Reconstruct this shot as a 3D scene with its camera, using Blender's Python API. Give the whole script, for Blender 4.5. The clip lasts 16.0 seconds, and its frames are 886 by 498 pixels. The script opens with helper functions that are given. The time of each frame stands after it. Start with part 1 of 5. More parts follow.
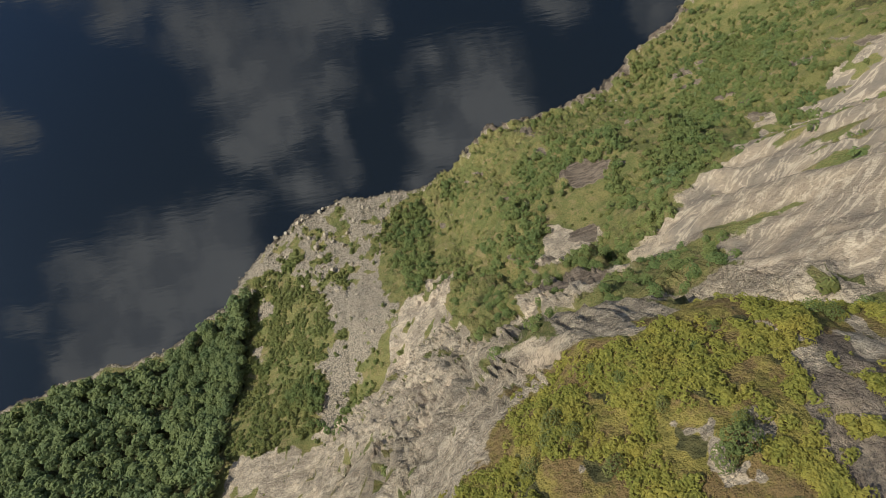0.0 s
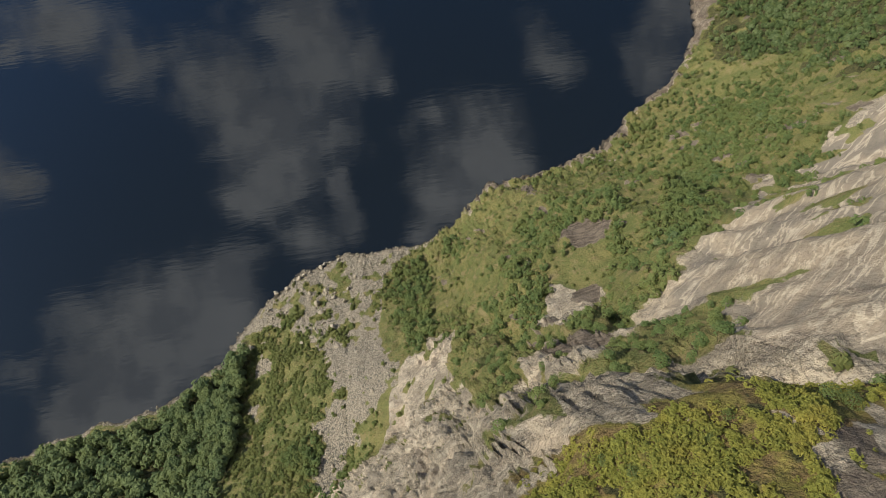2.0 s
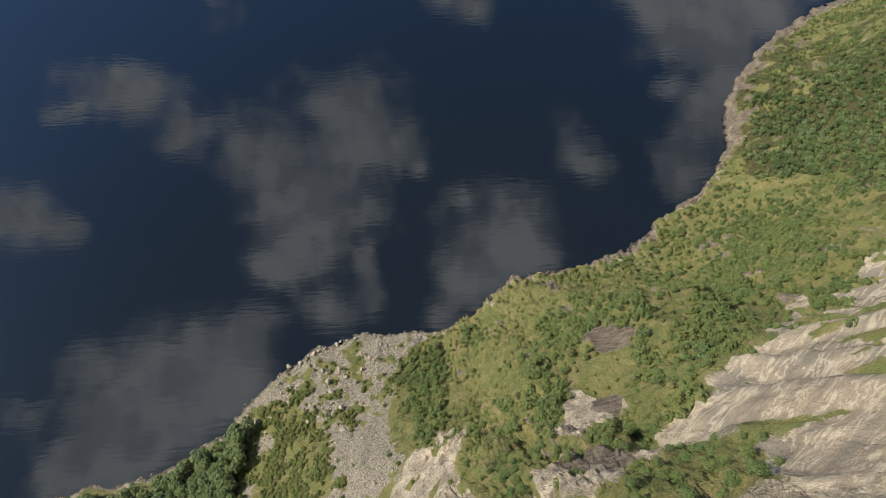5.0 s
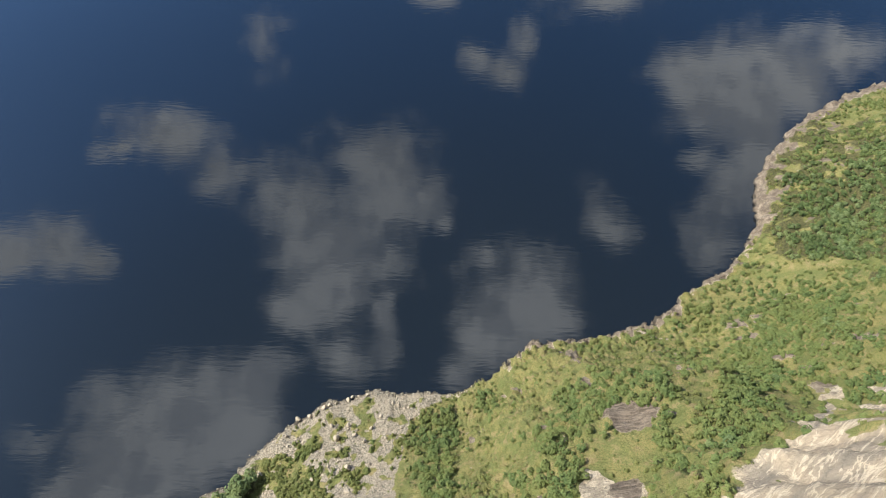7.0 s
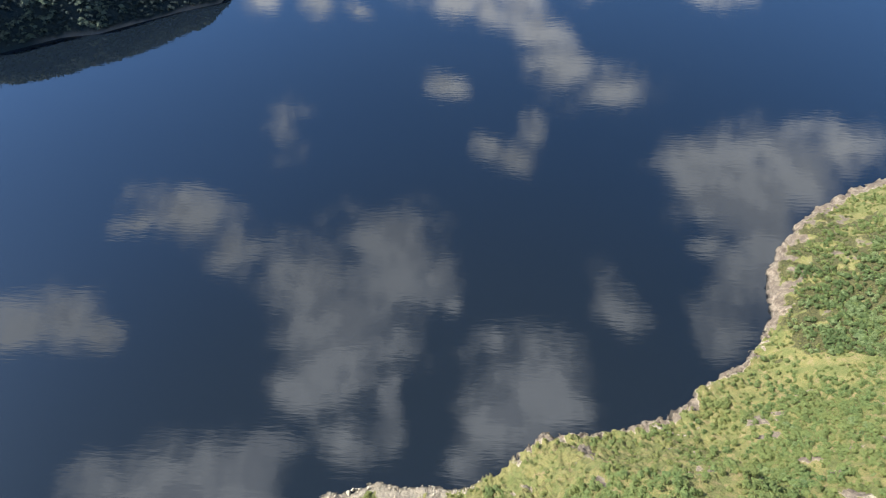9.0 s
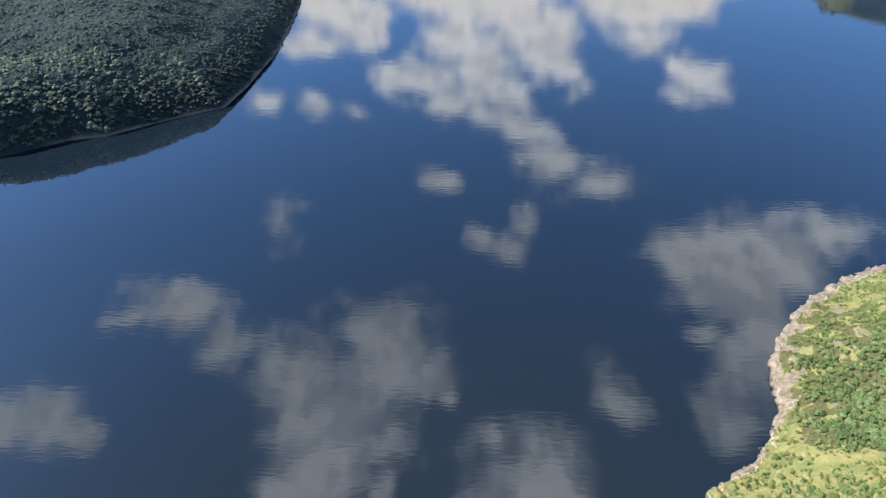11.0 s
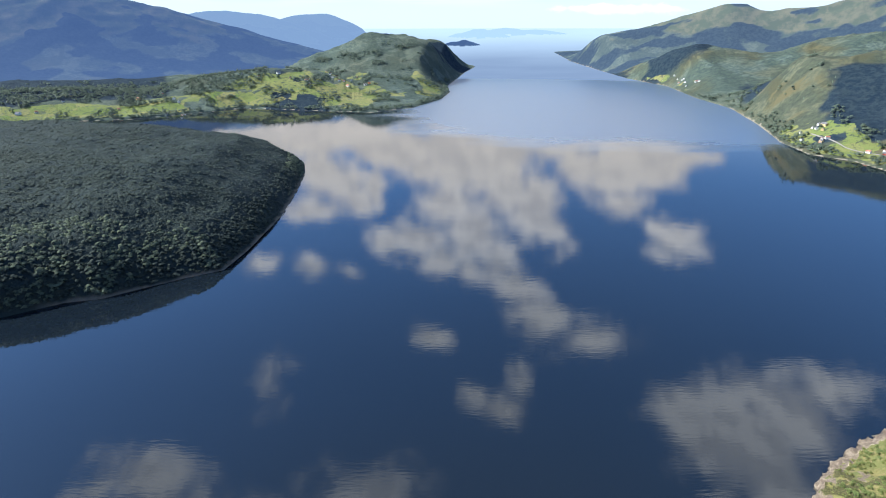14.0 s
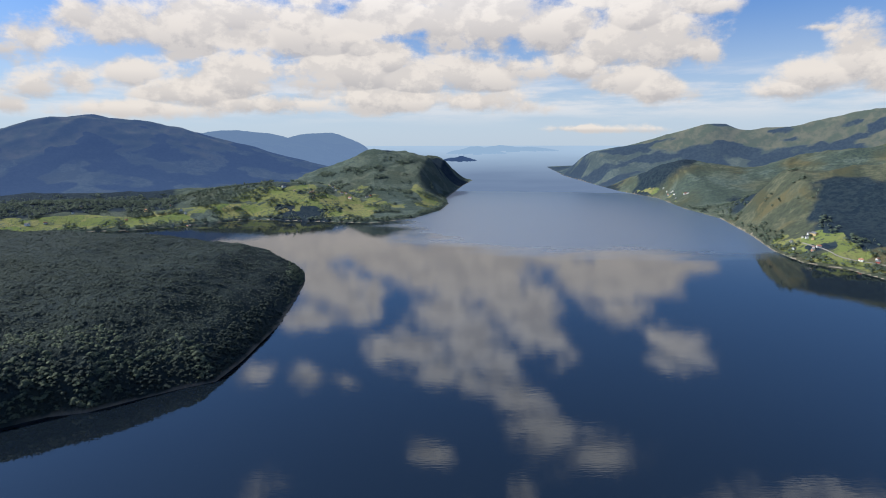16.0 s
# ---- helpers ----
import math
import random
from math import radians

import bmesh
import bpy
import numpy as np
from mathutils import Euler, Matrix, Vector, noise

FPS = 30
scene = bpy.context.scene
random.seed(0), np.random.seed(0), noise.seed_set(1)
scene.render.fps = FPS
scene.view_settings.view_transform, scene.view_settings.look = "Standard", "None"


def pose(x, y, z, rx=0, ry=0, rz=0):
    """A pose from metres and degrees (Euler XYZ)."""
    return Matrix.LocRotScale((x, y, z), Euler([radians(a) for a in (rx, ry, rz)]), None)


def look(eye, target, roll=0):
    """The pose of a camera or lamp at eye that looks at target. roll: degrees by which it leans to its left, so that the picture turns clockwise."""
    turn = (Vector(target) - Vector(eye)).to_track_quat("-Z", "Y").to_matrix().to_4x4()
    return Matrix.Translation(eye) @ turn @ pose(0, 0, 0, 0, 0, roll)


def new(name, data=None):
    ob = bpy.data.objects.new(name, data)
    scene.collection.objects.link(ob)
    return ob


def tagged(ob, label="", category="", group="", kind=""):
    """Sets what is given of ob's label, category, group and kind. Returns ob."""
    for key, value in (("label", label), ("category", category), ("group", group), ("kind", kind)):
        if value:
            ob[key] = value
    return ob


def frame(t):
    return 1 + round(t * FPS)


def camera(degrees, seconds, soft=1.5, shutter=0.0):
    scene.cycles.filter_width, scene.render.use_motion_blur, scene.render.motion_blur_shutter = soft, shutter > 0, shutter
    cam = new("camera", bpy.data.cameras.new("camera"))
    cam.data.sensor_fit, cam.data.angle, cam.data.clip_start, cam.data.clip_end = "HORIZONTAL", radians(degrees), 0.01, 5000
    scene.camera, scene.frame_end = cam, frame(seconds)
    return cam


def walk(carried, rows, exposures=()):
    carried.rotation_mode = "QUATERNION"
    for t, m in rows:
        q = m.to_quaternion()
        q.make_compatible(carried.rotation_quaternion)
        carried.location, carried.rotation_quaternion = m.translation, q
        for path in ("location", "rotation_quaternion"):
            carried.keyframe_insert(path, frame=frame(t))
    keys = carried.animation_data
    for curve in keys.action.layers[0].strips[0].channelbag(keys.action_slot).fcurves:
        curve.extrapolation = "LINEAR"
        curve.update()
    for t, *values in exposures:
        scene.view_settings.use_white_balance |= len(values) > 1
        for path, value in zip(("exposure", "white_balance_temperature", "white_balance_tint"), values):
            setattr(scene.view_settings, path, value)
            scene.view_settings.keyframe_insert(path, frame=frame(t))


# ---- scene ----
cam = camera(77.96, 16.0, soft=1.0)
PATH = [
    (0.0, 0.01, 0.00, 350.00, 13.428, 0.122, -10.346),
    (0.5, -0.04, 0.67, 350.10, 14.761, 0.108, -10.367),
    (1.0, 0.03, 1.34, 350.04, 16.144, 0.121, -10.367),
    (1.5, 0.06, 2.04, 350.01, 17.506, 0.117, -10.377),
    (2.0, 0.08, 2.73, 350.03, 18.908, 0.081, -9.903),
    (2.5, 0.13, 3.42, 350.00, 20.310, 0.087, -8.955),
    (3.0, 0.19, 4.06, 349.92, 21.770, 0.098, -7.804),
    (3.5, 0.31, 4.66, 349.78, 23.211, 0.119, -7.071),
    (4.0, 0.29, 5.17, 349.71, 24.671, 0.102, -6.476),
    (6.5, 0.24, 8.81, 349.61, 31.800, 0.124, -0.287),
    (7.0, 0.21, 9.36, 349.55, 33.339, 0.118, 0.298),
    (7.5, 0.16, 9.93, 349.46, 35.007, 0.096, 1.037),
    (8.0, 0.14, 10.56, 349.41, 37.234, 0.102, 1.788),
    (8.5, 0.04, 11.13, 349.53, 39.519, 0.087, 1.930),
    (9.0, -0.21, 11.77, 349.78, 41.840, 0.064, 1.916),
    (11.5, -1.26, 15.35, 351.23, 53.844, 0.145, 0.828),
    (12.0, -1.59, 16.06, 351.52, 56.588, 0.170, 0.677),
    (12.5, -2.11, 16.66, 351.78, 59.326, 0.204, 0.566),
    (13.0, -2.76, 17.20, 352.06, 62.028, 0.142, 0.408),
    (13.5, -3.45, 17.72, 352.17, 64.778, 0.142, 0.254),
    (14.0, -4.08, 18.30, 352.06, 67.620, 0.092, 0.172),
    (14.5, -4.67, 19.01, 351.83, 70.459, 0.165, 0.117),
    (15.0, -5.20, 19.92, 351.64, 73.319, 0.160, 0.070),
    (15.5, -5.69, 20.96, 351.56, 76.121, 0.152, 0.020),
    (16.0, -6.13, 22.06, 351.59, 78.894, 0.136, -0.007),
]
walk(cam, [(r[0], pose(*r[1:])) for r in PATH], [(0, 0.22, 6650, 7), (4, 0.26, 6600, 7), (6.5, 0.86, 6480, 7), (8, 1.26, 6300, 8), (9, 1.40, 6220, 8), (12, 1.64, 6040, 7), (13, 1.50, 6030, 7), (14, 1.26, 6040, 8), (15, 0.86, 6120, 10), (16, 0.50, 6150, 10)])

# ---- light ----
SUN_EL, SUN_AZ = 41.0, 279.0            # degrees above the horizon; clockwise from +y
sun_dir = Vector((math.sin(radians(SUN_AZ)) * math.cos(radians(SUN_EL)), math.cos(radians(SUN_AZ)) * math.cos(radians(SUN_EL)), math.sin(radians(SUN_EL))))
sun = new("sun", bpy.data.lights.new("sun", "SUN"))
sun.data.energy, sun.data.angle, sun.data.color = 4.8, radians(0.6), (1.0, 0.93, 0.80)
sun.matrix_world = look((0, 0, 900), Vector((0, 0, 900)) - sun_dir)

# ---- node helpers ----


class Tree:
    """Short hand for node trees."""

    def __init__(self, tree):
        self.tree = tree
        tree.nodes.clear()

    def node(self, kind, *inputs):
        n = self.tree.nodes.new(kind)
        for socket, value in zip(n.inputs, inputs):
            self.set(socket, value)
        return n

    def set(self, socket, value):
        if value is None:
            return
        if isinstance(value, bpy.types.NodeSocket):
            self.tree.links.new(value, socket)
        else:
            socket.default_value = value

    def math(self, op, a, b=None, c=None, clamp=False):
        n = self.node("ShaderNodeMath", a, b, c)
        n.operation, n.use_clamp = op, clamp
        return n.outputs[0]

    def vec(self, op, a, b=None):
        n = self.node("ShaderNodeVectorMath", a, b)
        n.operation = op
        return n.outputs["Value"] if op in ("LENGTH", "DOT_PRODUCT", "DISTANCE") else n.outputs[0]

    def noise(self, vector, scale, detail=4.0, rough=0.55, distortion=0.0):
        n = self.node("ShaderNodeTexNoise")
        n.inputs["Scale"].default_value, n.inputs["Detail"].default_value = scale, detail
        n.inputs["Roughness"].default_value, n.inputs["Distortion"].default_value = rough, distortion
        self.set(n.inputs["Vector"], vector)
        return n.outputs["Fac"]

    def mix(self, fac, a, b):
        n = self.node("ShaderNodeMix")
        n.data_type = "RGBA"
        self.set(n.inputs[0], fac)
        self.set(n.inputs[6], a)
        self.set(n.inputs[7], b)
        return n.outputs[2]

    def ramp(self, fac, lo, hi, a=0.0, b=1.0):
        n = self.node("ShaderNodeMapRange", fac, lo, hi, a, b)
        n.interpolation_type = "SMOOTHSTEP"
        return n.outputs[0]

    def attr(self, name):
        n = self.node("ShaderNodeAttribute")
        n.attribute_name = name
        return n.outputs["Fac"]


def rgb(r, g, b):
    return (r, g, b, 1.0)


# ---- sky: daylight with cumulus banks, each puff as (east, north, two radii, turn, weight) on the dome ----
BANK_OVERHEAD = [(-0.27, 0.66, 0.134, 0.116, 162, 1), (-0.2, 0.58, 0.168, 0.148, 115, 1), (-0.13, 0.65, 0.137, 0.099, 97, 1), (-0.12, 0.76, 0.156, 0.102, 151, 1), (-0.04, 0.7, 0.072, 0.059, 94, 1),
                 (-0.27, 0.43, 0.072, 0.059, 117, 1), (-0.2, 0.47, 0.077, 0.071, 143, 1), (-0.11, 0.43, 0.06, 0.035, 97, 1), (-0.01, 0.61, 0.034, 0.029, 91, 0.7), (-0.56, 0.8, 0.143, 0.078, 158, 1),
                 (-0.66, 0.77, 0.06, 0.033, 35, 0.8), (-0.46, 0.75, 0.095, 0.066, 129, 0.8), (-0.39, 0.75, 0.069, 0.055, 169, 0.5), (-0.18, 0.35, 0.052, 0.047, 148, 0.45), (-0.11, 0.36, 0.049, 0.036, 99, 0.4)]
BANK_WEST = [(-0.77, 0.53, 0.103, 0.06, 174, 1), (-0.7, 0.55, 0.093, 0.064, 165, 1), (-0.63, 0.53, 0.056, 0.04, 163, 1), (-0.78, 0.5, 0.064, 0.033, 177, 1), (-0.43, 0.25, 0.141, 0.094, 15, 1),
             (-0.49, 0.23, 0.115, 0.071, 171, 1), (-0.35, 0.27, 0.12, 0.088, 167, 1), (-0.3, 0.32, 0.063, 0.053, 28, 0.8), (-0.54, 0.2, 0.065, 0.044, 161, 1), (-0.6, 0.21, 0.048, 0.016, 180, 0.5),
             (0.13, 0.47, 0.121, 0.111, 28, 1), (0.09, 0.4, 0.106, 0.085, 82, 1), (0.07, 0.54, 0.047, 0.044, 17, 0.8), (0.03, 0.32, 0.052, 0.046, 8, 0.8), (0.16, 0.42, 0.072, 0.06, 14, 0.8)]
BANK_HIGH = [(0.31, 0.61, 0.067, 0.044, 124, 0.7), (0.3, 0.67, 0.044, 0.035, 70, 0.3), (0.6, 0.97, 0.168, 0.138, 41, 1), (0.54, 0.97, 0.131, 0.088, 69, 1), (0.73, 1.01, 0.167, 0.125, 17, 0.8),
             (0.85, 1.02, 0.149, 0.111, 22, 0.7), (0.63, 0.81, 0.183, 0.076, 72, 1), (0.54, 0.67, 0.122, 0.068, 70, 0.8), (0.49, 0.57, 0.075, 0.051, 64, 0.6), (0.49, 0.77, 0.058, 0.044, 61, 0.5),
             (0.13, 1.02, 0.082, 0.069, 8, 1), (0.18, 1.09, 0.073, 0.04, 85, 0.8), (0.08, 1.06, 0.05, 0.031, 146, 0.6), (-0.05, 1.28, 0.084, 0.053, 125, 1), (-0.42, 1.11, 0.105, 0.048, 109, 0.35)]
BANK_SMALL = [(0.26, 1.36, 0.176, 0.098, 96, 1), (0.22, 1.49, 0.151, 0.083, 91, 1),
              (0.4, 1.26, 0.12, 0.102, 36, 0.7), (0.8, 1.77, 0.191, 0.117, 71, 1), (0.76, 1.86, 0.102, 0.05, 70, 0.8), (-0.6, 1.64, 0.118, 0.068, 110, 0.7), (-0.44, 1.62, 0.085, 0.072, 125, 1), (-0.32, 1.59, 0.076, 0.041, 157, 0.8)]
BANK_MIDDLE = [(-0.46, 2.28, 0.35, 0.207, 102, 1), (-0.53, 2.02, 0.156, 0.135, 159, 1), (-0.34, 2.11, 0.221, 0.091, 98, 1), (-0.29, 2.24, 0.288, 0.055, 96, 1), (-0.56, 2.48, 0.172, 0.145, 115, 1),
               (0.13, 2.47, 0.462, 0.26, 87, 1), (0.01, 2.09, 0.361, 0.164, 90, 1), (0.11, 1.87, 0.307, 0.18, 87, 1), (-0.1, 1.81, 0.216, 0.144, 128, 1), (-0.21, 1.8, 0.139, 0.082, 108, 1),
               (-0.01, 1.66, 0.136, 0.094, 90, 1), (0.08, 1.61, 0.12, 0.07, 87, 1), (0.17, 1.68, 0.212, 0.089, 85, 1), (0.36, 2.11, 0.403, 0.162, 82, 1), (0.39, 1.88, 0.2, 0.101, 80, 1)]
BANK_FJORD = [(0.26, 2.19, 0.386, 0.168, 84, 1), (0.74, 2.34, 0.394, 0.204, 74, 1), (0.71, 2.07, 0.149, 0.12, 58, 1), (0.62, 2.45, 0.296, 0.164, 76, 1), (0.91, 2.35, 0.238, 0.194, 52, 1),
              (1.06, 2.4, 0.139, 0.107, 8, 0.7), (-0.37, 2.77, 0.44, 0.199, 124, 1), (-0.56, 2.95, 0.306, 0.186, 122, 1), (-0.16, 2.85, 0.207, 0.166, 95, 1), (-0.99, 2.94, 0.314, 0.275, 138, 1),
              (-0.07, 2.47, 0.24, 0.149, 92, 1), (0.09, 2.66, 0.165, 0.157, 83, 1), (0.33, 2.7, 0.183, 0.168, 12, 1), (-1.17, 2.98, 0.157, 0.12, 120, 0.8), (-0.8, 3.01, 0.206, 0.127, 106, 0.5)]
BANK_NADIR = [(-0.46, 0.17, 0.136, 0.101, 0, 1.5), (-0.52, 0.14, 0.078, 0.067, 139, 1.5), (-0.38, 0.2, 0.127, 0.097, 8, 1.5), (-0.57, 0.13, 0.038, 0.032, 146, 0.6), (-0.32, 0.28, 0.078, 0.066, 96, 0.8), (-0.6, 0.2, 0.049, 0.021, 168, 0.4),
              (-0.29, 0.31, 0.043, 0.04, 108, 0.5), (0.62, 0.91, 0.174, 0.137, 24, 1.5), (0.73, 0.93, 0.171, 0.128, 19, 0.8), (0.59, 0.71, 0.188, 0.07, 73, 0.9), (0.54, 0.92, 0.103, 0.083, 54, 1.5)]
BANK_LOW_WEST = [(-1.96, 2.77, 0.449, 0.184, 132, 1), (-2.14, 2.85, 0.364, 0.121, 131, 1), (-1.62, 2.55, 0.312, 0.148, 131, 1), (-1.49, 2.69, 0.454, 0.243, 129, 1), (-1.23, 2.78, 0.5, 0.266, 122, 1),
                 (-0.91, 2.72, 0.368, 0.239, 119, 1), (-0.72, 2.9, 0.456, 0.266, 109, 1), (-0.55, 3.04, 0.374, 0.178, 103, 1), (-0.46, 3.24, 0.225, 0.138, 101, 1), (-2.24, 3.46, 0.584, 0.243, 128, 1),
                 (-1.85, 3.39, 0.47, 0.212, 124, 1), (-2.56, 3.56, 0.529, 0.208, 130, 1), (-1.37, 3.79, 0.62, 0.258, 113, 1), (-1.81, 4, 0.515, 0.39, 129, 1), (-2.99, 3.92, 0.56, 0.151, 130, 1)]
BANK_LOW_MIDDLE = [(-0.88, 3.95, 0.649, 0.28, 104, 1), (-0.53, 3.7, 0.657, 0.265, 99, 1), (-0.32, 3.47, 0.427, 0.141, 96, 1), (-0.21, 3.93, 0.591, 0.285, 94, 1), (0.25, 3.79, 0.617, 0.32, 85, 1),
                   (0.45, 3.59, 0.399, 0.214, 81, 1), (-0.46, 4.49, 0.599, 0.486, 1, 1), (0.3, 4.55, 0.499, 0.447, 6, 0.8), (-1.28, 4.52, 0.639, 0.406, 8, 0.8), (-2.49, 4.25, 0.638, 0.348, 18, 0.8),
                   (0.02, 2.86, 0.475, 0.238, 89, 1), (0.27, 2.86, 0.571, 0.304, 83, 1), (0.52, 2.84, 0.44, 0.232, 76, 1), (0.64, 2.8, 0.373, 0.129, 75, 1), (-0.21, 2.61, 0.189, 0.123, 97, 0.8)]
BANK_LOW_EAST = [(0.91, 2.7, 0.306, 0.178, 63, 1), (0.93, 3.2, 0.505, 0.256, 69, 1), (1.16, 3.07, 0.526, 0.271, 63, 1), (1.38, 3.08, 0.296, 0.133, 61, 1), (1.18, 3.77, 0.464, 0.259, 68, 1),
                 (1.51, 3.94, 0.479, 0.222, 65, 1), (0.86, 3.55, 0.339, 0.165, 73, 1), (1.11, 2.52, 0.202, 0.119, 1, 1), (2.23, 3.38, 0.556, 0.201, 52, 1), (2.19, 3.03, 0.646, 0.174, 51, 1),
                 (2.44, 3.18, 0.667, 0.15, 50, 1), (2.33, 3.79, 0.248, 0.153, 48, 0.6), (1.74, 2.68, 0.122, 0.078, 6, 0.7), (0.74, 4.73, 0.328, 0.228, 78, 0.5), (1.46, 5.65, 0.404, 0.201, 169, 0.6)]
world = bpy.data.worlds.new("world")
scene.world = world
world.use_nodes = True
w = Tree(world.node_tree)
ray_dir = w.node("ShaderNodeTexCoord").outputs["Generated"]
sky = w.node("ShaderNodeTexSky")
sky.sky_type, sky.sun_disc, sky.sun_elevation, sky.sun_rotation = "NISHITA", False, radians(SUN_EL), radians(SUN_AZ)
sky.altitude, sky.air_density, sky.dust_density, sky.ozone_density = 350, 1.0, 0.6, 1.6
sep = w.node("ShaderNodeSeparateXYZ", ray_dir)
up = w.math("ABSOLUTE", sep.outputs[2])
low = w.math("ADD", up, 0.15)
flat = w.node("ShaderNodeCombineXYZ", w.math("DIVIDE", sep.outputs[0], low), w.math("DIVIDE", sep.outputs[1], low), 0.0).outputs[0]
warp = w.node("ShaderNodeTexNoise")
warp.inputs["Scale"].default_value, warp.inputs["Detail"].default_value = 4.5, 6.0
w.set(warp.inputs["Vector"], flat)
shift = w.vec("MULTIPLY", w.vec("SUBTRACT", warp.outputs["Color"], (0.5, 0.5, 0.5)), (0.11, 0.11, 0.0))
bent = w.vec("ADD", flat, shift)
bent_xyz = w.node("ShaderNodeSeparateXYZ", bent)
puffs, under = None, 0.0
LOW_BANKS = BANK_LOW_WEST + BANK_LOW_MIDDLE + BANK_LOW_EAST
for cx, cy, rx, ry, turn, weight in BANK_OVERHEAD + BANK_WEST + BANK_HIGH + BANK_SMALL + BANK_MIDDLE + BANK_FJORD + BANK_NADIR + LOW_BANKS:
    spot = w.node("ShaderNodeCombineXYZ", bent_xyz.outputs[0], bent_xyz.outputs[1], puffs)
    m = w.node("ShaderNodeMapping", spot.outputs[0])
    m.vector_type = "TEXTURE"
    m.inputs["Location"].default_value = (cx, cy, 0)
    m.inputs["Rotation"].default_value = (0, 0, radians(turn))
    big = 1.10 if (cx, cy, rx, ry, turn, weight) in LOW_BANKS else 1.0
    m.inputs["Scale"].default_value = (rx * big, ry * big, 1e6)
    one = w.math("MULTIPLY", w.math("SUBTRACT", 1.0, w.vec("LENGTH", m.outputs[0])), weight)
    if (cx, cy, rx, ry, turn, weight) in LOW_BANKS:
        # how far towards the puff's flat base, which lies farther out on the dome
        out_x, out_y = cx / math.hypot(cx, cy), cy / math.hypot(cx, cy)
        reach = math.hypot(out_x * math.cos(radians(turn)) + out_y * math.sin(radians(turn)), 0) * rx + abs(out_y * math.cos(radians(turn)) - out_x * math.sin(radians(turn))) * ry
        base = w.math("SUBTRACT", w.vec("DOT_PRODUCT", bent, (out_x / reach, out_y / reach, 0.0)), math.hypot(cx, cy) / reach)
        under = w.node("ShaderNodeMix", w.ramp(w.math("SUBTRACT", one, puffs), -0.16, 0.16), None, under, base).outputs[0]
    puffs = one if puffs is None else w.math("SMOOTH_MAX", puffs, one, 0.25)
# beyond the banks that are laid out, the same broken cumulus goes on round the sky
ahead = w.ramp(sep.outputs[1], -0.25, 0.0)
broken = w.math("SUBTRACT", w.math("MULTIPLY", w.noise(flat, 2.2, 3.0, 0.5), 3.0), 1.75)
puffs = w.math("MAXIMUM", puffs, w.math("SUBTRACT", broken, w.math("MULTIPLY", ahead, 3.0)))
round_az = w.math("ARCTAN2", sep.outputs[0], sep.outputs[1])
round_el = w.math("ARCSINE", up)
low_sky = w.node("ShaderNodeCombineXYZ", round_az, w.math("MULTIPLY", round_el, 1.35), 3.0).outputs[0]
high = w.ramp(up, 0.16, 0.40)


def billows(offset):
    a = w.noise(w.vec("ADD", low_sky, (offset[0] * 0.55, -offset[1] * 0.55, 0.0)), 9.5, 7.0, 0.62)
    b = w.noise(w.vec("ADD", flat, (offset[0], offset[1], 0.0)), 7.5, 8.0, 0.60)
    return w.node("ShaderNodeMix", high, None, a, b).outputs[0]


billow = billows((0.0, 0.0))
sunward = billows((-0.030, -0.055))
dens = w.math("ADD", puffs, w.math("MULTIPLY", w.math("SUBTRACT", billow, 0.5), w.math("ADD", 3.0, w.math("MULTIPLY", high, -0.9))))
cover = w.ramp(dens, -0.12, w.math("ADD", 0.48, w.math("MULTIPLY", high, 0.36)))
thick = w.ramp(dens, 0.25, 1.10)
relief = w.ramp(w.math("SUBTRACT", sunward, billow), -0.065, 0.065)
soft_shade = w.math("ADD", w.math("MULTIPLY", relief, 0.55), w.math("MULTIPLY", thick, 0.35))
base_shade = w.math("ADD", w.math("MULTIPLY", relief, 0.42), w.ramp(under, -0.25, 0.75, 0.0, 0.62))
shade = w.math("MINIMUM", w.node("ShaderNodeMix", high, None, base_shade, soft_shade).outputs[0], 1.0)
bright = w.math("ADD", w.math("ADD", 0.56, w.ramp(up, 0.70, 0.92, 0.0, 0.50)), w.math("MULTIPLY", high, 0.58))
cloud_col = w.vec("MULTIPLY", w.mix(shade, w.mix(high, rgb(1.10, 0.985, 0.86), rgb(1.0, 0.985, 0.965)), w.mix(high, rgb(0.68, 0.63, 0.60), rgb(0.50, 0.50, 0.53))), w.node("ShaderNodeCombineXYZ", bright, bright, bright).outputs[0])
haze = w.ramp(up, 0.0, 0.24, 1.0, 0.0)
blue = w.vec("MULTIPLY", w.vec("MULTIPLY", sky.outputs[0], (0.062, 0.084, 0.114)), w.mix(w.ramp(up, 0.12, 0.45), rgb(0.68, 0.69, 0.73), rgb(1.06, 1.10, 1.12)))
blue = w.mix(w.ramp(up, 0.58, 0.92, 0.0, 0.76), blue, rgb(0.125, 0.138, 0.158))
blue = w.mix(w.math("MULTIPLY", haze, 0.80), blue, rgb(0.42, 0.475, 0.53))
veil = w.node("ShaderNodeCombineXYZ", w.math("MULTIPLY", round_az, 2.2), w.math("MULTIPLY", round_el, 16.0), 7.0).outputs[0]
veil = w.math("MULTIPLY", w.ramp(w.noise(veil, 2.2, 6.0, 0.6), 0.40, 0.66), w.ramp(up, 0.02, 0.07, 0.0, 0.75))
blue = w.mix(w.math("MULTIPLY", veil, w.ramp(up, 0.07, 0.14, 1.0, 0.0)), blue, rgb(0.62, 0.585, 0.55))
both = w.mix(w.math("MULTIPLY", cover, 0.95), blue, cloud_col)
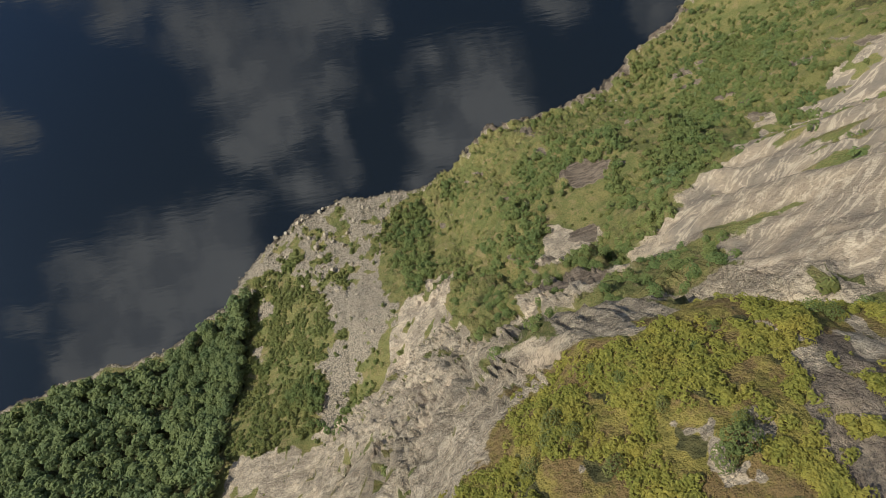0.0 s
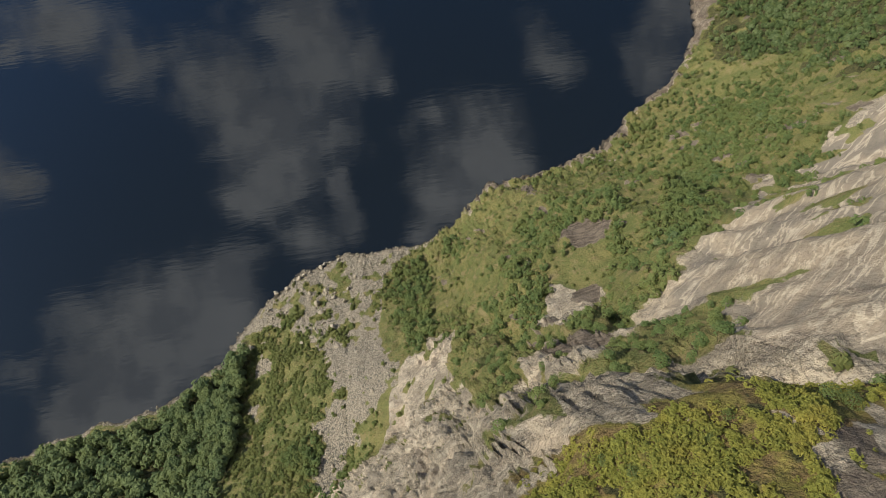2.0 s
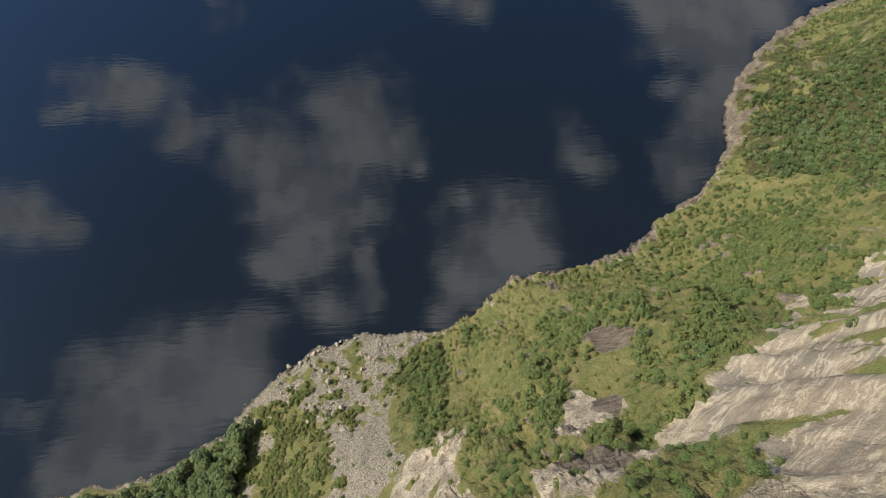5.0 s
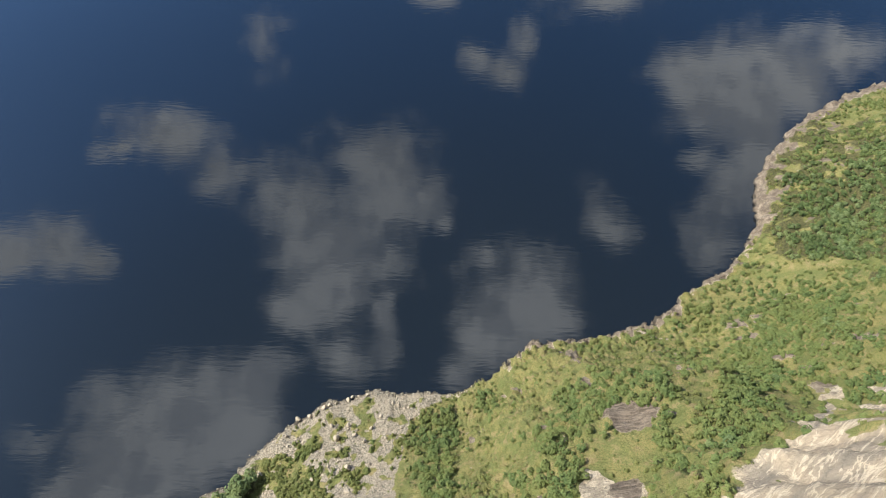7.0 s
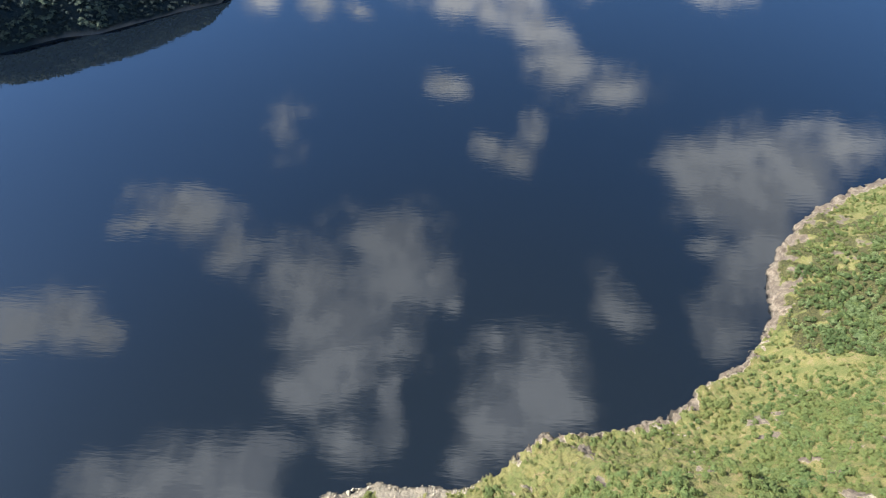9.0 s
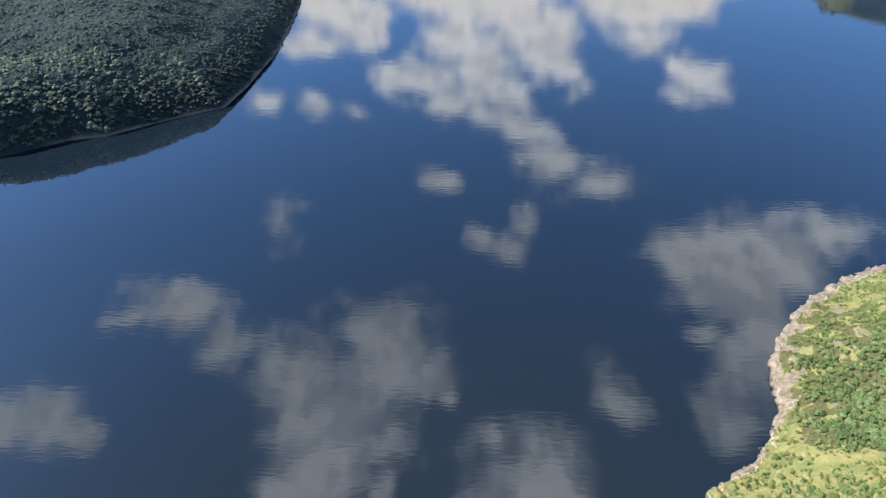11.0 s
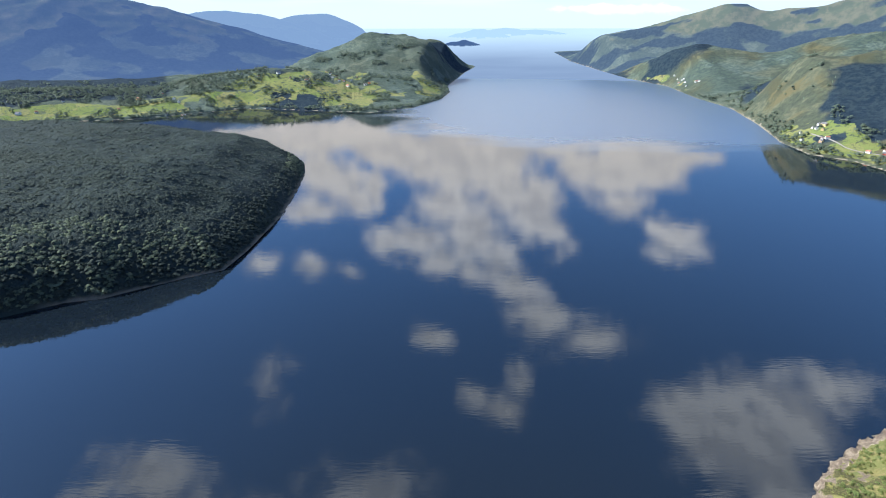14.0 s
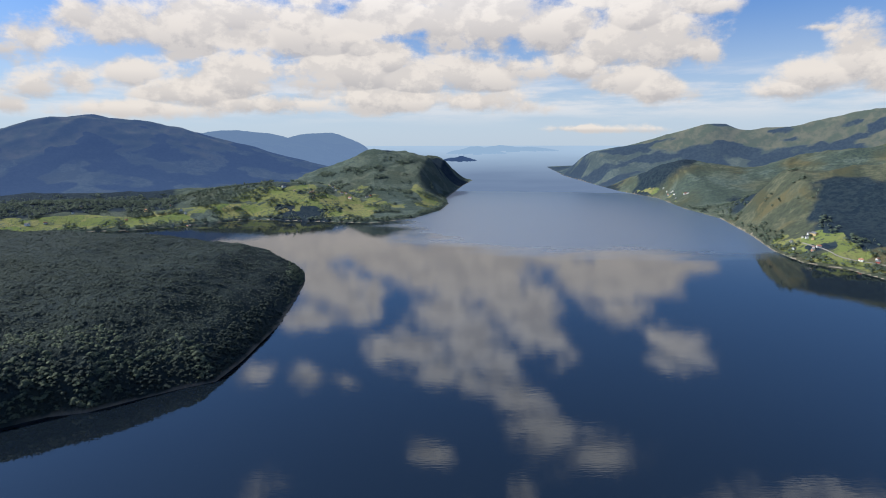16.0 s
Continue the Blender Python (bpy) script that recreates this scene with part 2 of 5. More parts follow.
out = w.node("ShaderNodeOutputWorld", w.node("ShaderNodeBackground", both, 1.0).outputs[0])

# ---- materials ----


def material(name):
    m = bpy.data.materials.new(name)
    m.use_nodes = True
    return m, Tree(m.node_tree)


def finish(t, colour, rough=0.85, bump=None, strength=0.5, distance=0.3, **more):
    b = t.node("ShaderNodeBsdfPrincipled")
    t.set(b.inputs["Base Color"], colour)
    t.set(b.inputs["Roughness"], rough)
    for key, value in more.items():
        t.set(b.inputs[key.replace("_", " ")], value)
    if bump is not None:
        n = t.node("ShaderNodeBump")
        n.inputs["Strength"].default_value, n.inputs["Distance"].default_value = strength, distance
        t.set(n.inputs["Height"], bump)
        t.tree.links.new(n.outputs[0], b.inputs["Normal"])
    t.node("ShaderNodeOutputMaterial", b.outputs[0])


def water_material():
    m, t = material("fjord_water")
    p = t.node("ShaderNodeNewGeometry").outputs["Position"]
    s = t.node("ShaderNodeSeparateXYZ", p)
    long = t.node("ShaderNodeMapping", p)
    long.inputs["Scale"].default_value = (0.22, 1.0, 1.0)
    ripple = t.math("ADD", t.math("MULTIPLY", t.noise(long.outputs[0], 0.07, 2.0, 0.5), 1.5), t.noise(long.outputs[0], 0.36, 2.0, 0.5))
    cats_paw = t.node("ShaderNodeMapping", p)
    cats_paw.inputs["Scale"].default_value = (0.3, 1.0, 1.0)
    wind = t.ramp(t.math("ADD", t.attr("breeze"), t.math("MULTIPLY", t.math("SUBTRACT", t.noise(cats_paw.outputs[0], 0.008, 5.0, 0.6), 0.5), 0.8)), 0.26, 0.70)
    rough = t.math("ADD", 0.012, t.math("MULTIPLY", wind, 0.30))
    tone = t.mix(t.noise(p, 0.006, 3.0), rgb(0.0046, 0.0082, 0.0132), rgb(0.0060, 0.0100, 0.0158))
    # ruffled water painted paler too, for the sky sheen its roughness loses
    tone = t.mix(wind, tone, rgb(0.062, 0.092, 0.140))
    finish(t, tone, rough, ripple, 0.05, 0.50, IOR=1.5)
    return m


def hillside_material():
    m, t = material("mountain_side")
    p = t.node("ShaderNodeNewGeometry").outputs["Position"]
    squash = t.node("ShaderNodeMapping", p)
    squash.inputs["Rotation"].default_value = (0.5, 0.35, 0.5)
    squash.inputs["Scale"].default_value = (0.25, 1.0, 1.6)
    strata = t.noise(squash.outputs[0], 0.16, 7.0, 0.60, 0.5)
    grain = t.noise(p, 0.9, 6.0, 0.65)
    broad = t.noise(p, 0.05, 4.0, 0.55, 0.8)
    fine = t.noise(p, 3.5, 5.0, 0.65)
    grit = t.noise(p, 11.0, 3.0, 0.6)
    rock = t.mix(t.ramp(strata, 0.38, 0.60), rgb(0.24, 0.203, 0.155), rgb(0.49, 0.415, 0.315))
    rock = t.mix(t.math("MULTIPLY", t.ramp(broad, 0.50, 0.62), 0.7), rock, rgb(0.34, 0.288, 0.22))
    rock = t.mix(t.math("MULTIPLY", t.ramp(broad, 0.46, 0.34), 0.5), rock, rgb(0.60, 0.465, 0.335))
    rock = t.mix(t.math("MULTIPLY", t.ramp(grain, 0.50, 0.62), 0.68), rock, rgb(0.19, 0.158, 0.112))
    rock = t.mix(t.math("MULTIPLY", t.ramp(fine, 0.52, 0.64), 0.65), rock, rgb(0.68, 0.56, 0.40))
    rock = t.mix(t.math("MULTIPLY", t.ramp(grit, 0.54, 0.66), 0.45), rock, rgb(0.15, 0.13, 0.10))
    drip = t.node("ShaderNodeMapping", p)
    drip.inputs["Scale"].default_value = (0.16, 0.16, 0.022)
    drip = t.noise(drip.outputs[0], 1.0, 6.0, 0.6, 0.4)
    rock = t.mix(t.math("MULTIPLY", t.ramp(drip, 0.52, 0.62), 0.6), rock, rgb(0.215, 0.182, 0.140))
    rock = t.mix(t.math("MULTIPLY", t.ramp(drip, 0.44, 0.36), 0.5), rock, rgb(0.64, 0.52, 0.375))
    crack = t.node("ShaderNodeTexVoronoi")
    crack.feature = "DISTANCE_TO_EDGE"
    crack.inputs["Scale"].default_value = 0.20
    bent_p = t.vec("ADD", squash.outputs[0], t.vec("MULTIPLY", t.node("ShaderNodeCombineXYZ", grain, fine, strata).outputs[0], (0.9, 0.5, 0.9)))
    t.set(crack.inputs["Vector"], bent_p)
    rock = t.mix(t.ramp(crack.outputs["Distance"], 0.0, 0.030, 0.55, 0.0), rock, rgb(0.07, 0.062, 0.055))
    split = t.node("ShaderNodeTexVoronoi")
    split.feature = "DISTANCE_TO_EDGE"
    split.inputs["Scale"].default_value = 0.85
    t.set(split.inputs["Vector"], bent_p)
    rock = t.mix(t.math("MULTIPLY", t.ramp(split.outputs["Distance"], 0.0, 0.045, 0.60, 0.0), t.ramp(broad, 0.40, 0.55)), rock, rgb(0.08, 0.070, 0.060))
    # the great slab: long pale veins and grey weathering along its dip
    dip = t.node("ShaderNodeMapping", p)
    dip.vector_type = "TEXTURE"
    dip.inputs["Rotation"].default_value = (0.0, 0.0, 0.62)
    dip.inputs["Scale"].default_value = (15.0, 3.0, 4.5)
    sweep = t.noise(dip.outputs[0], 0.55, 6.0, 0.55, 1.6)
    vein = t.math("MULTIPLY", t.ramp(sweep, 0.50, 0.535), t.ramp(sweep, 0.60, 0.555))
    face = t.mix(t.ramp(broad, 0.38, 0.62), rgb(0.282, 0.228, 0.166), rgb(0.195, 0.166, 0.133))
    face = t.mix(t.math("MULTIPLY", t.ramp(sweep, 0.50, 0.34), 0.6), face, rgb(0.140, 0.122, 0.102))
    face = t.mix(t.math("MULTIPLY", vein, 0.8), face, rgb(0.50, 0.42, 0.315))
    face = t.mix(t.math("MULTIPLY", t.ramp(grain, 0.52, 0.66), 0.45), face, rgb(0.20, 0.172, 0.135))
    face = t.mix(t.ramp(crack.outputs["Distance"], 0.0, 0.012, 0.35, 0.0), face, rgb(0.09, 0.080, 0.070))
    rock = t.mix(t.math("MULTIPLY", t.attr("dipslope"), 0.85), rock, face)
    grass = t.mix(t.ramp(t.noise(p, 0.09, 4.0), 0.35, 0.65), rgb(0.122, 0.134, 0.046), rgb(0.212, 0.184, 0.072))
    grass = t.mix(t.ramp(t.noise(p, 1.3, 5.0, 0.65), 0.45, 0.7), grass, rgb(0.092, 0.112, 0.032))
    grass = t.mix(t.math("MULTIPLY", t.ramp(t.noise(p, 0.16, 6.0, 0.65), 0.52, 0.66), 0.8), grass, rgb(0.250, 0.192, 0.098))
    grass = t.mix(t.math("MULTIPLY", t.ramp(fine, 0.50, 0.64), 0.6), grass, rgb(0.066, 0.082, 0.026))
    grass = t.mix(t.math("MULTIPLY", t.ramp(fine, 0.44, 0.34), 0.6), grass, rgb(0.24, 0.22, 0.092))
    heath = t.mix(t.ramp(t.noise(p, 0.5, 6.0, 0.65), 0.35, 0.62), rgb(0.165, 0.146, 0.040), rgb(0.290, 0.240, 0.066))
    heath = t.mix(t.math("MULTIPLY", t.ramp(t.noise(p, 0.22, 6.0, 0.65), 0.43, 0.57), 0.85), heath, rgb(0.185, 0.122, 0.060))
    heath = t.mix(t.ramp(t.noise(p, 3.0, 4.0), 0.5, 0.72, 0.0, 0.6), heath, rgb(0.110, 0.105, 0.022))
    heath = t.mix(t.ramp(grit, 0.52, 0.68, 0.0, 0.6), heath, rgb(0.07, 0.058, 0.026))
    stone = t.node("ShaderNodeTexVoronoi")
    stone.inputs["Scale"].default_value = 1.5
    t.set(stone.inputs["Vector"], p)
    scree = t.mix(stone.outputs["Color"], rgb(0.25, 0.212, 0.158), rgb(0.42, 0.358, 0.272))
    scree = t.mix(t.ramp(stone.outputs["Distance"], 0.35, 0.75), scree, rgb(0.11, 0.10, 0.08))
    litter = t.mix(t.ramp(grain, 0.35, 0.65), rgb(0.040, 0.042, 0.018), rgb(0.105, 0.098, 0.040))
    edge = t.math("MULTIPLY", t.math("SUBTRACT", grain, 0.5), 0.9)
    col = t.mix(t.ramp(t.math("ADD", t.attr("heath"), edge), 0.40, 0.60), grass, heath)
    col = t.mix(t.ramp(t.math("ADD", t.attr("wood"), edge), 0.40, 0.60), col, litter)
    col = t.mix(t.ramp(t.math("ADD", t.attr("scree"), edge), 0.40, 0.60), col, scree)
    bare = t.ramp(t.math("ADD", t.attr("rock"), edge), 0.42, 0.58)
    bands = t.node("ShaderNodeMapping", p)
    bands.inputs["Rotation"].default_value = (0.0, 0.0, 0.5)
    bands.inputs["Scale"].default_value = (0.10, 1.0, 0.6)
    slab = t.mix(t.ramp(t.noise(bands.outputs[0], 0.9, 5.0, 0.6, 0.6), 0.38, 0.62), rgb(0.090, 0.072, 0.056), rgb(0.19, 0.152, 0.118))
    shore_rock = t.mix(t.ramp(t.noise(p, 0.22, 5.0, 0.65), 0.4, 0.6, 0.60, 0.95), rock, rgb(0.118, 0.092, 0.072))
    rock = t.mix(t.ramp(t.math("ADD", t.attr("slab"), t.math("MULTIPLY", edge, 0.3)), 0.25, 0.45), rock, shore_rock)
    rock = t.mix(t.ramp(t.attr("slab"), 0.80, 0.95), rock, slab)
    col = t.mix(bare, col, rock)
    wet = t.ramp(t.math("ADD", t.node("ShaderNodeSeparateXYZ", p).outputs[2], t.math("MULTIPLY", grain, 1.6)), 1.0, 1.7, 0.85, 0.0)
    col = t.mix(wet, col, rgb(0.045, 0.038, 0.030))
    relief = t.math("ADD", t.math("MULTIPLY", strata, 1.0), t.math("ADD", grain, t.math("ADD", t.math("MULTIPLY", fine, 0.26), t.math("MULTIPLY", grit, 0.02))))
    relief = t.math("MULTIPLY", relief, t.math("SUBTRACT", 1.0, t.math("MULTIPLY", t.attr("dipslope"), 0.55)))
    finish(t, col, 0.92, relief, 1.0, 1.2, Specular_IOR_Level=0.2)
    return m


def far_land_material(name="far_woods_and_fields", glow=None, veil=0.0, relief=0.8):
    m, t = material(name)
    p = t.node("ShaderNodeNewGeometry").outputs["Position"]
    trees = t.noise(p, 0.055, 6.0, 0.72)
    broad = t.noise(p, 0.0028, 5.0, 0.6)
    # wood tones leaned towards blue, painting the haze of distance
    wood = t.mix(t.ramp(trees, 0.40, 0.60), rgb(0.052, 0.074, 0.072), rgb(0.094, 0.120, 0.096))
    wood = t.mix(t.math("MULTIPLY", t.ramp(broad, 0.45, 0.65), 0.6), wood, rgb(0.088, 0.108, 0.084))
    wood = t.mix(t.math("MULTIPLY", t.attr("birch"), 0.75), wood, t.mix(t.ramp(trees, 0.35, 0.65), rgb(0.058, 0.064, 0.044), rgb(0.104, 0.106, 0.066)))
    wood = t.mix(t.math("MULTIPLY", t.ramp(t.noise(p, 0.0045, 5.0, 0.6, 0.5), 0.50, 0.64), t.attr("birch")), wood, rgb(0.094, 0.088, 0.050))
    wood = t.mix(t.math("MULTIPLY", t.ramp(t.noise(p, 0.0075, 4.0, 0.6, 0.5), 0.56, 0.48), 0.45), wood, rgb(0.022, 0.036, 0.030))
    # dark blue tone of conifer woods, used for painted cloud shade too
    spruce_and_shade = t.mix(t.ramp(trees, 0.38, 0.62), rgb(0.012, 0.022, 0.036), rgb(0.026, 0.040, 0.050))
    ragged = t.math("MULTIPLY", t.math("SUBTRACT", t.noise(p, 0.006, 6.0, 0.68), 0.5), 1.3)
    tract = t.ramp(t.math("ADD", t.attr("conifer"), ragged), 0.30, 0.70)
    wood = t.mix(tract, wood, spruce_and_shade)
    cell = t.node("ShaderNodeTexVoronoi")
    cell.inputs["Scale"].default_value = 0.016
    t.set(cell.inputs["Vector"], p)
    field = t.mix(cell.outputs["Color"], rgb(0.102, 0.148, 0.042), rgb(0.200, 0.190, 0.082))
    field = t.mix(t.math("MULTIPLY", t.ramp(trees, 0.52, 0.60), 0.8), field, wood)
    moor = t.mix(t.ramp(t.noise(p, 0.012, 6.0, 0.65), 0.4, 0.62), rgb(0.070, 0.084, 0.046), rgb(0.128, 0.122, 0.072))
    edge = t.math("MULTIPLY", t.math("SUBTRACT", t.noise(p, 0.008, 5.0, 0.65), 0.5), 1.4)
    col = t.mix(t.ramp(t.math("ADD", t.attr("field"), edge), 0.44, 0.56), wood, field)
    col = t.mix(t.math("MULTIPLY", t.ramp(t.math("ADD", t.attr("moor"), edge), 0.35, 0.75), t.math("SUBTRACT", 1.0, tract)), col, moor)
    col = t.mix(t.ramp(t.math("ADD", t.attr("beach"), t.math("MULTIPLY", edge, 0.5)), 0.4, 0.6), col, rgb(0.22, 0.195, 0.155))
    if not glow:
        finish(t, col, 0.95, trees, relief, 9.0, Specular_IOR_Level=0.04)
        return m
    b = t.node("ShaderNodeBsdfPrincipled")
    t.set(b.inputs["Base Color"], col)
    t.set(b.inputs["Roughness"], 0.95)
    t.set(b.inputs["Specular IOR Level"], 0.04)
    # emission mixed over the land to paint haze
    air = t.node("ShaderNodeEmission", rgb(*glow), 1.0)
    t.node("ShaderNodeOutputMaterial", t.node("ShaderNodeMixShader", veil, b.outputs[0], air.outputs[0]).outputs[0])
    return m


def leaf_material(name, dark, light, yellow=None, patch=0.06):
    m, t = material(name)
    g = t.node("ShaderNodeNewGeometry")
    isle = g.outputs["Random Per Island"]
    own = t.node("ShaderNodeObjectInfo").outputs["Random"]
    p = g.outputs["Position"]
    col = t.mix(isle, rgb(*dark), rgb(*light))
    tint = t.ramp(t.math("ADD", t.math("MULTIPLY", t.noise(p, patch, 3.0), 0.8), t.math("MULTIPLY", own, 0.3)), 0.35, 0.75)
    col = t.mix(t.math("MULTIPLY", tint, 0.7), col, rgb(*(yellow or light)))
    col = t.mix(t.ramp(t.noise(p, 2.5, 3.0), 0.45, 0.7, 0.0, 0.5), col, rgb(*dark))
    b = t.node("ShaderNodeBsdfPrincipled")
    t.set(b.inputs["Base Color"], col)
    t.set(b.inputs["Roughness"], 0.8)
    t.set(b.inputs["Specular IOR Level"], 0.12)
    thin = t.node("ShaderNodeBsdfTranslucent", col)
    t.node("ShaderNodeOutputMaterial", t.node("ShaderNodeMixShader", 0.40, b.outputs[0], thin.outputs[0]).outputs[0])
    return m


def plain_material(name, a, b, scale, rough=0.85, strength=0.5, distance=0.1):
    m, t = material(name)
    p = t.node("ShaderNodeTexCoord").outputs["Object"]
    n = t.noise(p, scale, 6.0, 0.65)
    own = t.node("ShaderNodeObjectInfo").outputs["Random"]
    col = t.mix(t.ramp(t.math("ADD", n, t.math("MULTIPLY", t.math("SUBTRACT", own, 0.5), 0.25)), 0.3, 0.7), rgb(*a), rgb(*b))
    finish(t, col, rough, n, strength, distance)
    return m


def far_sea_material():
    """The open sea as a glowing backdrop; sky sheen and haze are painted in, paler towards the horizon."""
    m, t = material("open_sea")
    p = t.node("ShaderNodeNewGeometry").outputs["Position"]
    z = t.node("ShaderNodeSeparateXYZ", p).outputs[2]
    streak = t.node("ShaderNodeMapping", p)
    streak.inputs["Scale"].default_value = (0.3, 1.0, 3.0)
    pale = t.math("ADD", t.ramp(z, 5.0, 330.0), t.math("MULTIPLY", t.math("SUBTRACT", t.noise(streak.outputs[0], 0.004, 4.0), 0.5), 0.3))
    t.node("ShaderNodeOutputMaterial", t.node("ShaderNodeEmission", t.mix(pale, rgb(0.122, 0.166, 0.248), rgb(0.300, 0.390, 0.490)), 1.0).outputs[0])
    return m


def canopy_material():
    """The closed canopy of a wood: crowns run together, darker conifers among paler broadleaves, all darkened by
    painted cloud shade.
    """
    m, t = material("shaded_island_canopy")
    p = t.node("ShaderNodeNewGeometry").outputs["Position"]
    tops = t.node("ShaderNodeTexVoronoi")
    tops.inputs["Scale"].default_value = 0.16
    t.set(tops.inputs["Vector"], t.vec("MULTIPLY", p, (1.0, 1.0, 0.4)))
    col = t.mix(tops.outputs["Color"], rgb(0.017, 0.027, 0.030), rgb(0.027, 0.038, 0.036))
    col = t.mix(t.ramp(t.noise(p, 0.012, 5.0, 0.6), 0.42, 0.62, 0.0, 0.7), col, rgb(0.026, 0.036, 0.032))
    col = t.mix(t.math("MULTIPLY", t.attr("beach"), 0.9), col, rgb(0.16, 0.140, 0.11))
    finish(t, col, 0.95, t.math("SUBTRACT", t.noise(p, 0.4, 4.0), t.math("MULTIPLY", tops.outputs["Distance"], 0.8)), 0.45, 5.0, Specular_IOR_Level=0.1)
    return m


CANOPY = canopy_material()
WATER = water_material()
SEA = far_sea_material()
HILL = hillside_material()
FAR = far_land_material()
# backdrops of distance; a blue glow in each paints the haze
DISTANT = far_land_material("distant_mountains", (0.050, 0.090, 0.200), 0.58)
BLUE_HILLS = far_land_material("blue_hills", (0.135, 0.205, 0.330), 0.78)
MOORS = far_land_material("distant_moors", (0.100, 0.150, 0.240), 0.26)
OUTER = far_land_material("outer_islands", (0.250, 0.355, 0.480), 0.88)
BIRCH = leaf_material("birch_leaves", (0.080, 0.126, 0.050), (0.172, 0.226, 0.084), (0.222, 0.234, 0.080))
ALDER = leaf_material("alder_leaves", (0.096, 0.140, 0.066), (0.205, 0.258, 0.118), (0.225, 0.262, 0.104))
# shore birches of the island, sunlight painted into the paler leaves
LIT_SHORE_BIRCH = leaf_material("lit_island_birch_leaves", (0.082, 0.110, 0.082), (0.128, 0.158, 0.108))
# leaves of the hollow, with shade put into their colour
HOLLOW_SHADE = leaf_material("shaded_hollow_leaves", (0.062, 0.096, 0.040), (0.128, 0.172, 0.066))
SHRUB = leaf_material("shrub_leaves", (0.092, 0.128, 0.046), (0.180, 0.216, 0.072), (0.225, 0.218, 0.080))
HEATHER = leaf_material("heath_leaves", (0.165, 0.178, 0.044), (0.290, 0.285, 0.066), (0.430, 0.335, 0.080), 0.28)
# island trees, with cloud shade put into their dark colour
SHADED_SPRUCE = leaf_material("shaded_spruce_needles", (0.038, 0.054, 0.052), (0.050, 0.068, 0.060))
BARK = plain_material("bark", (0.06, 0.05, 0.04), (0.20, 0.18, 0.16), 4.0)
FAR_TREE = leaf_material("far_tree_leaves", (0.080, 0.110, 0.086), (0.110, 0.140, 0.100))


def stone_material():
    m, t = material("boulder_stone")
    g = t.node("ShaderNodeNewGeometry")
    n = t.noise(g.outputs["Position"], 1.6, 6.0, 0.65)
    col = t.mix(g.outputs["Random Per Island"], rgb(0.20, 0.170, 0.130), rgb(0.37, 0.315, 0.242))
    col = t.mix(t.ramp(n, 0.4, 0.7), col, rgb(0.36, 0.308, 0.236))
    col = t.mix(t.ramp(t.noise(g.outputs["Position"], 0.5, 4.0), 0.55, 0.7, 0.0, 0.6), col, rgb(0.15, 0.135, 0.10))
    finish(t, col, 0.92, n, 0.8, 0.2, Specular_IOR_Level=0.2)
    return m


BOULDER = stone_material()

# ---- terrain arithmetic ----
H_EYE = 353.0


def hashed(ix, iy, seed):
    h = (ix.astype(np.int64) * 374761393 + iy.astype(np.int64) * 668265263 + seed * 982451653) & 0xFFFFFFFF
    h = ((h ^ (h >> 13)) * 1274126177) & 0xFFFFFFFF
    return ((h ^ (h >> 16)) & 0xFFFF) / 65535.0


def lattice(x, y, seed):
    """Smooth noise from -1 to 1."""
    ix, iy = np.floor(x), np.floor(y)
    fx, fy = x - ix, y - iy

    def corner(dx, dy):
        a = hashed(ix + dx, iy + dy, seed) * 2 * math.pi
        return np.cos(a) * (fx - dx) + np.sin(a) * (fy - dy)
    ux, uy = fx * fx * fx * (fx * (fx * 6 - 15) + 10), fy * fy * fy * (fy * (fy * 6 - 15) + 10)
    a = corner(0, 0) * (1 - ux) + corner(1, 0) * ux
    b = corner(0, 1) * (1 - ux) + corner(1, 1) * ux
    return 1.5 * (a * (1 - uy) + b * uy)


def fbm(x, y, size, octaves=4, seed=0, ridged=False):
    total, amp = 0.0, 1.0
    for k in range(octaves):
        n = lattice(x / size, y / size, seed + k)
        total = total + amp * ((1 - 2 * np.abs(n)) if ridged else n)
        size, amp = size * 0.5, amp * 0.5
    return total


def step(a, b, v):
    t = np.clip((v - a) / (b - a), 0, 1)
    return t * t * (3 - 2 * t)


def inland(line, x, y):
    """Distance to a line of plan points, positive on its right-hand side."""
    best = np.full(np.shape(x), 1e12)
    side = np.ones(np.shape(x))
    for (ax, ay), (bx, by) in zip(line, line[1:]):
        dx, dy = bx - ax, by - ay
        k = np.clip(((x - ax) * dx + (y - ay) * dy) / (dx * dx + dy * dy), 0, 1)
        ox, oy = x - ax - k * dx, y - ay - k * dy
        d = ox * ox + oy * oy
        cross = dy * (x - ax) - dx * (y - ay)
        near = d < best - 1e-9
        best = np.where(near, d, best)
        side = np.where(near, np.sign(cross), side)
    return np.sqrt(best) * side


def mesh_from(name, verts, faces, mat, attrs=None, smooth=True):
    me = bpy.data.meshes.new(name)
    verts, faces = np.asarray(verts, np.float32), np.asarray(faces, np.int32)
    n = faces.shape[1]
    me.vertices.add(len(verts))
    me.vertices.foreach_set("co", verts.ravel())
    me.loops.add(faces.size)
    me.loops.foreach_set("vertex_index", faces.ravel())
    me.polygons.add(len(faces))
    me.polygons.foreach_set("loop_start", np.arange(0, faces.size, n, dtype=np.int32))
    me.polygons.foreach_set("use_smooth", np.full(len(faces), smooth))
    for key, value in (attrs or {}).items():
        a = me.attributes.new(key, "FLOAT", "POINT")
        a.data.foreach_set("value", np.asarray(value, np.float32).ravel())
    me.update(calc_edges=True)
    me.validate()
    me.materials.append(mat)
    return me


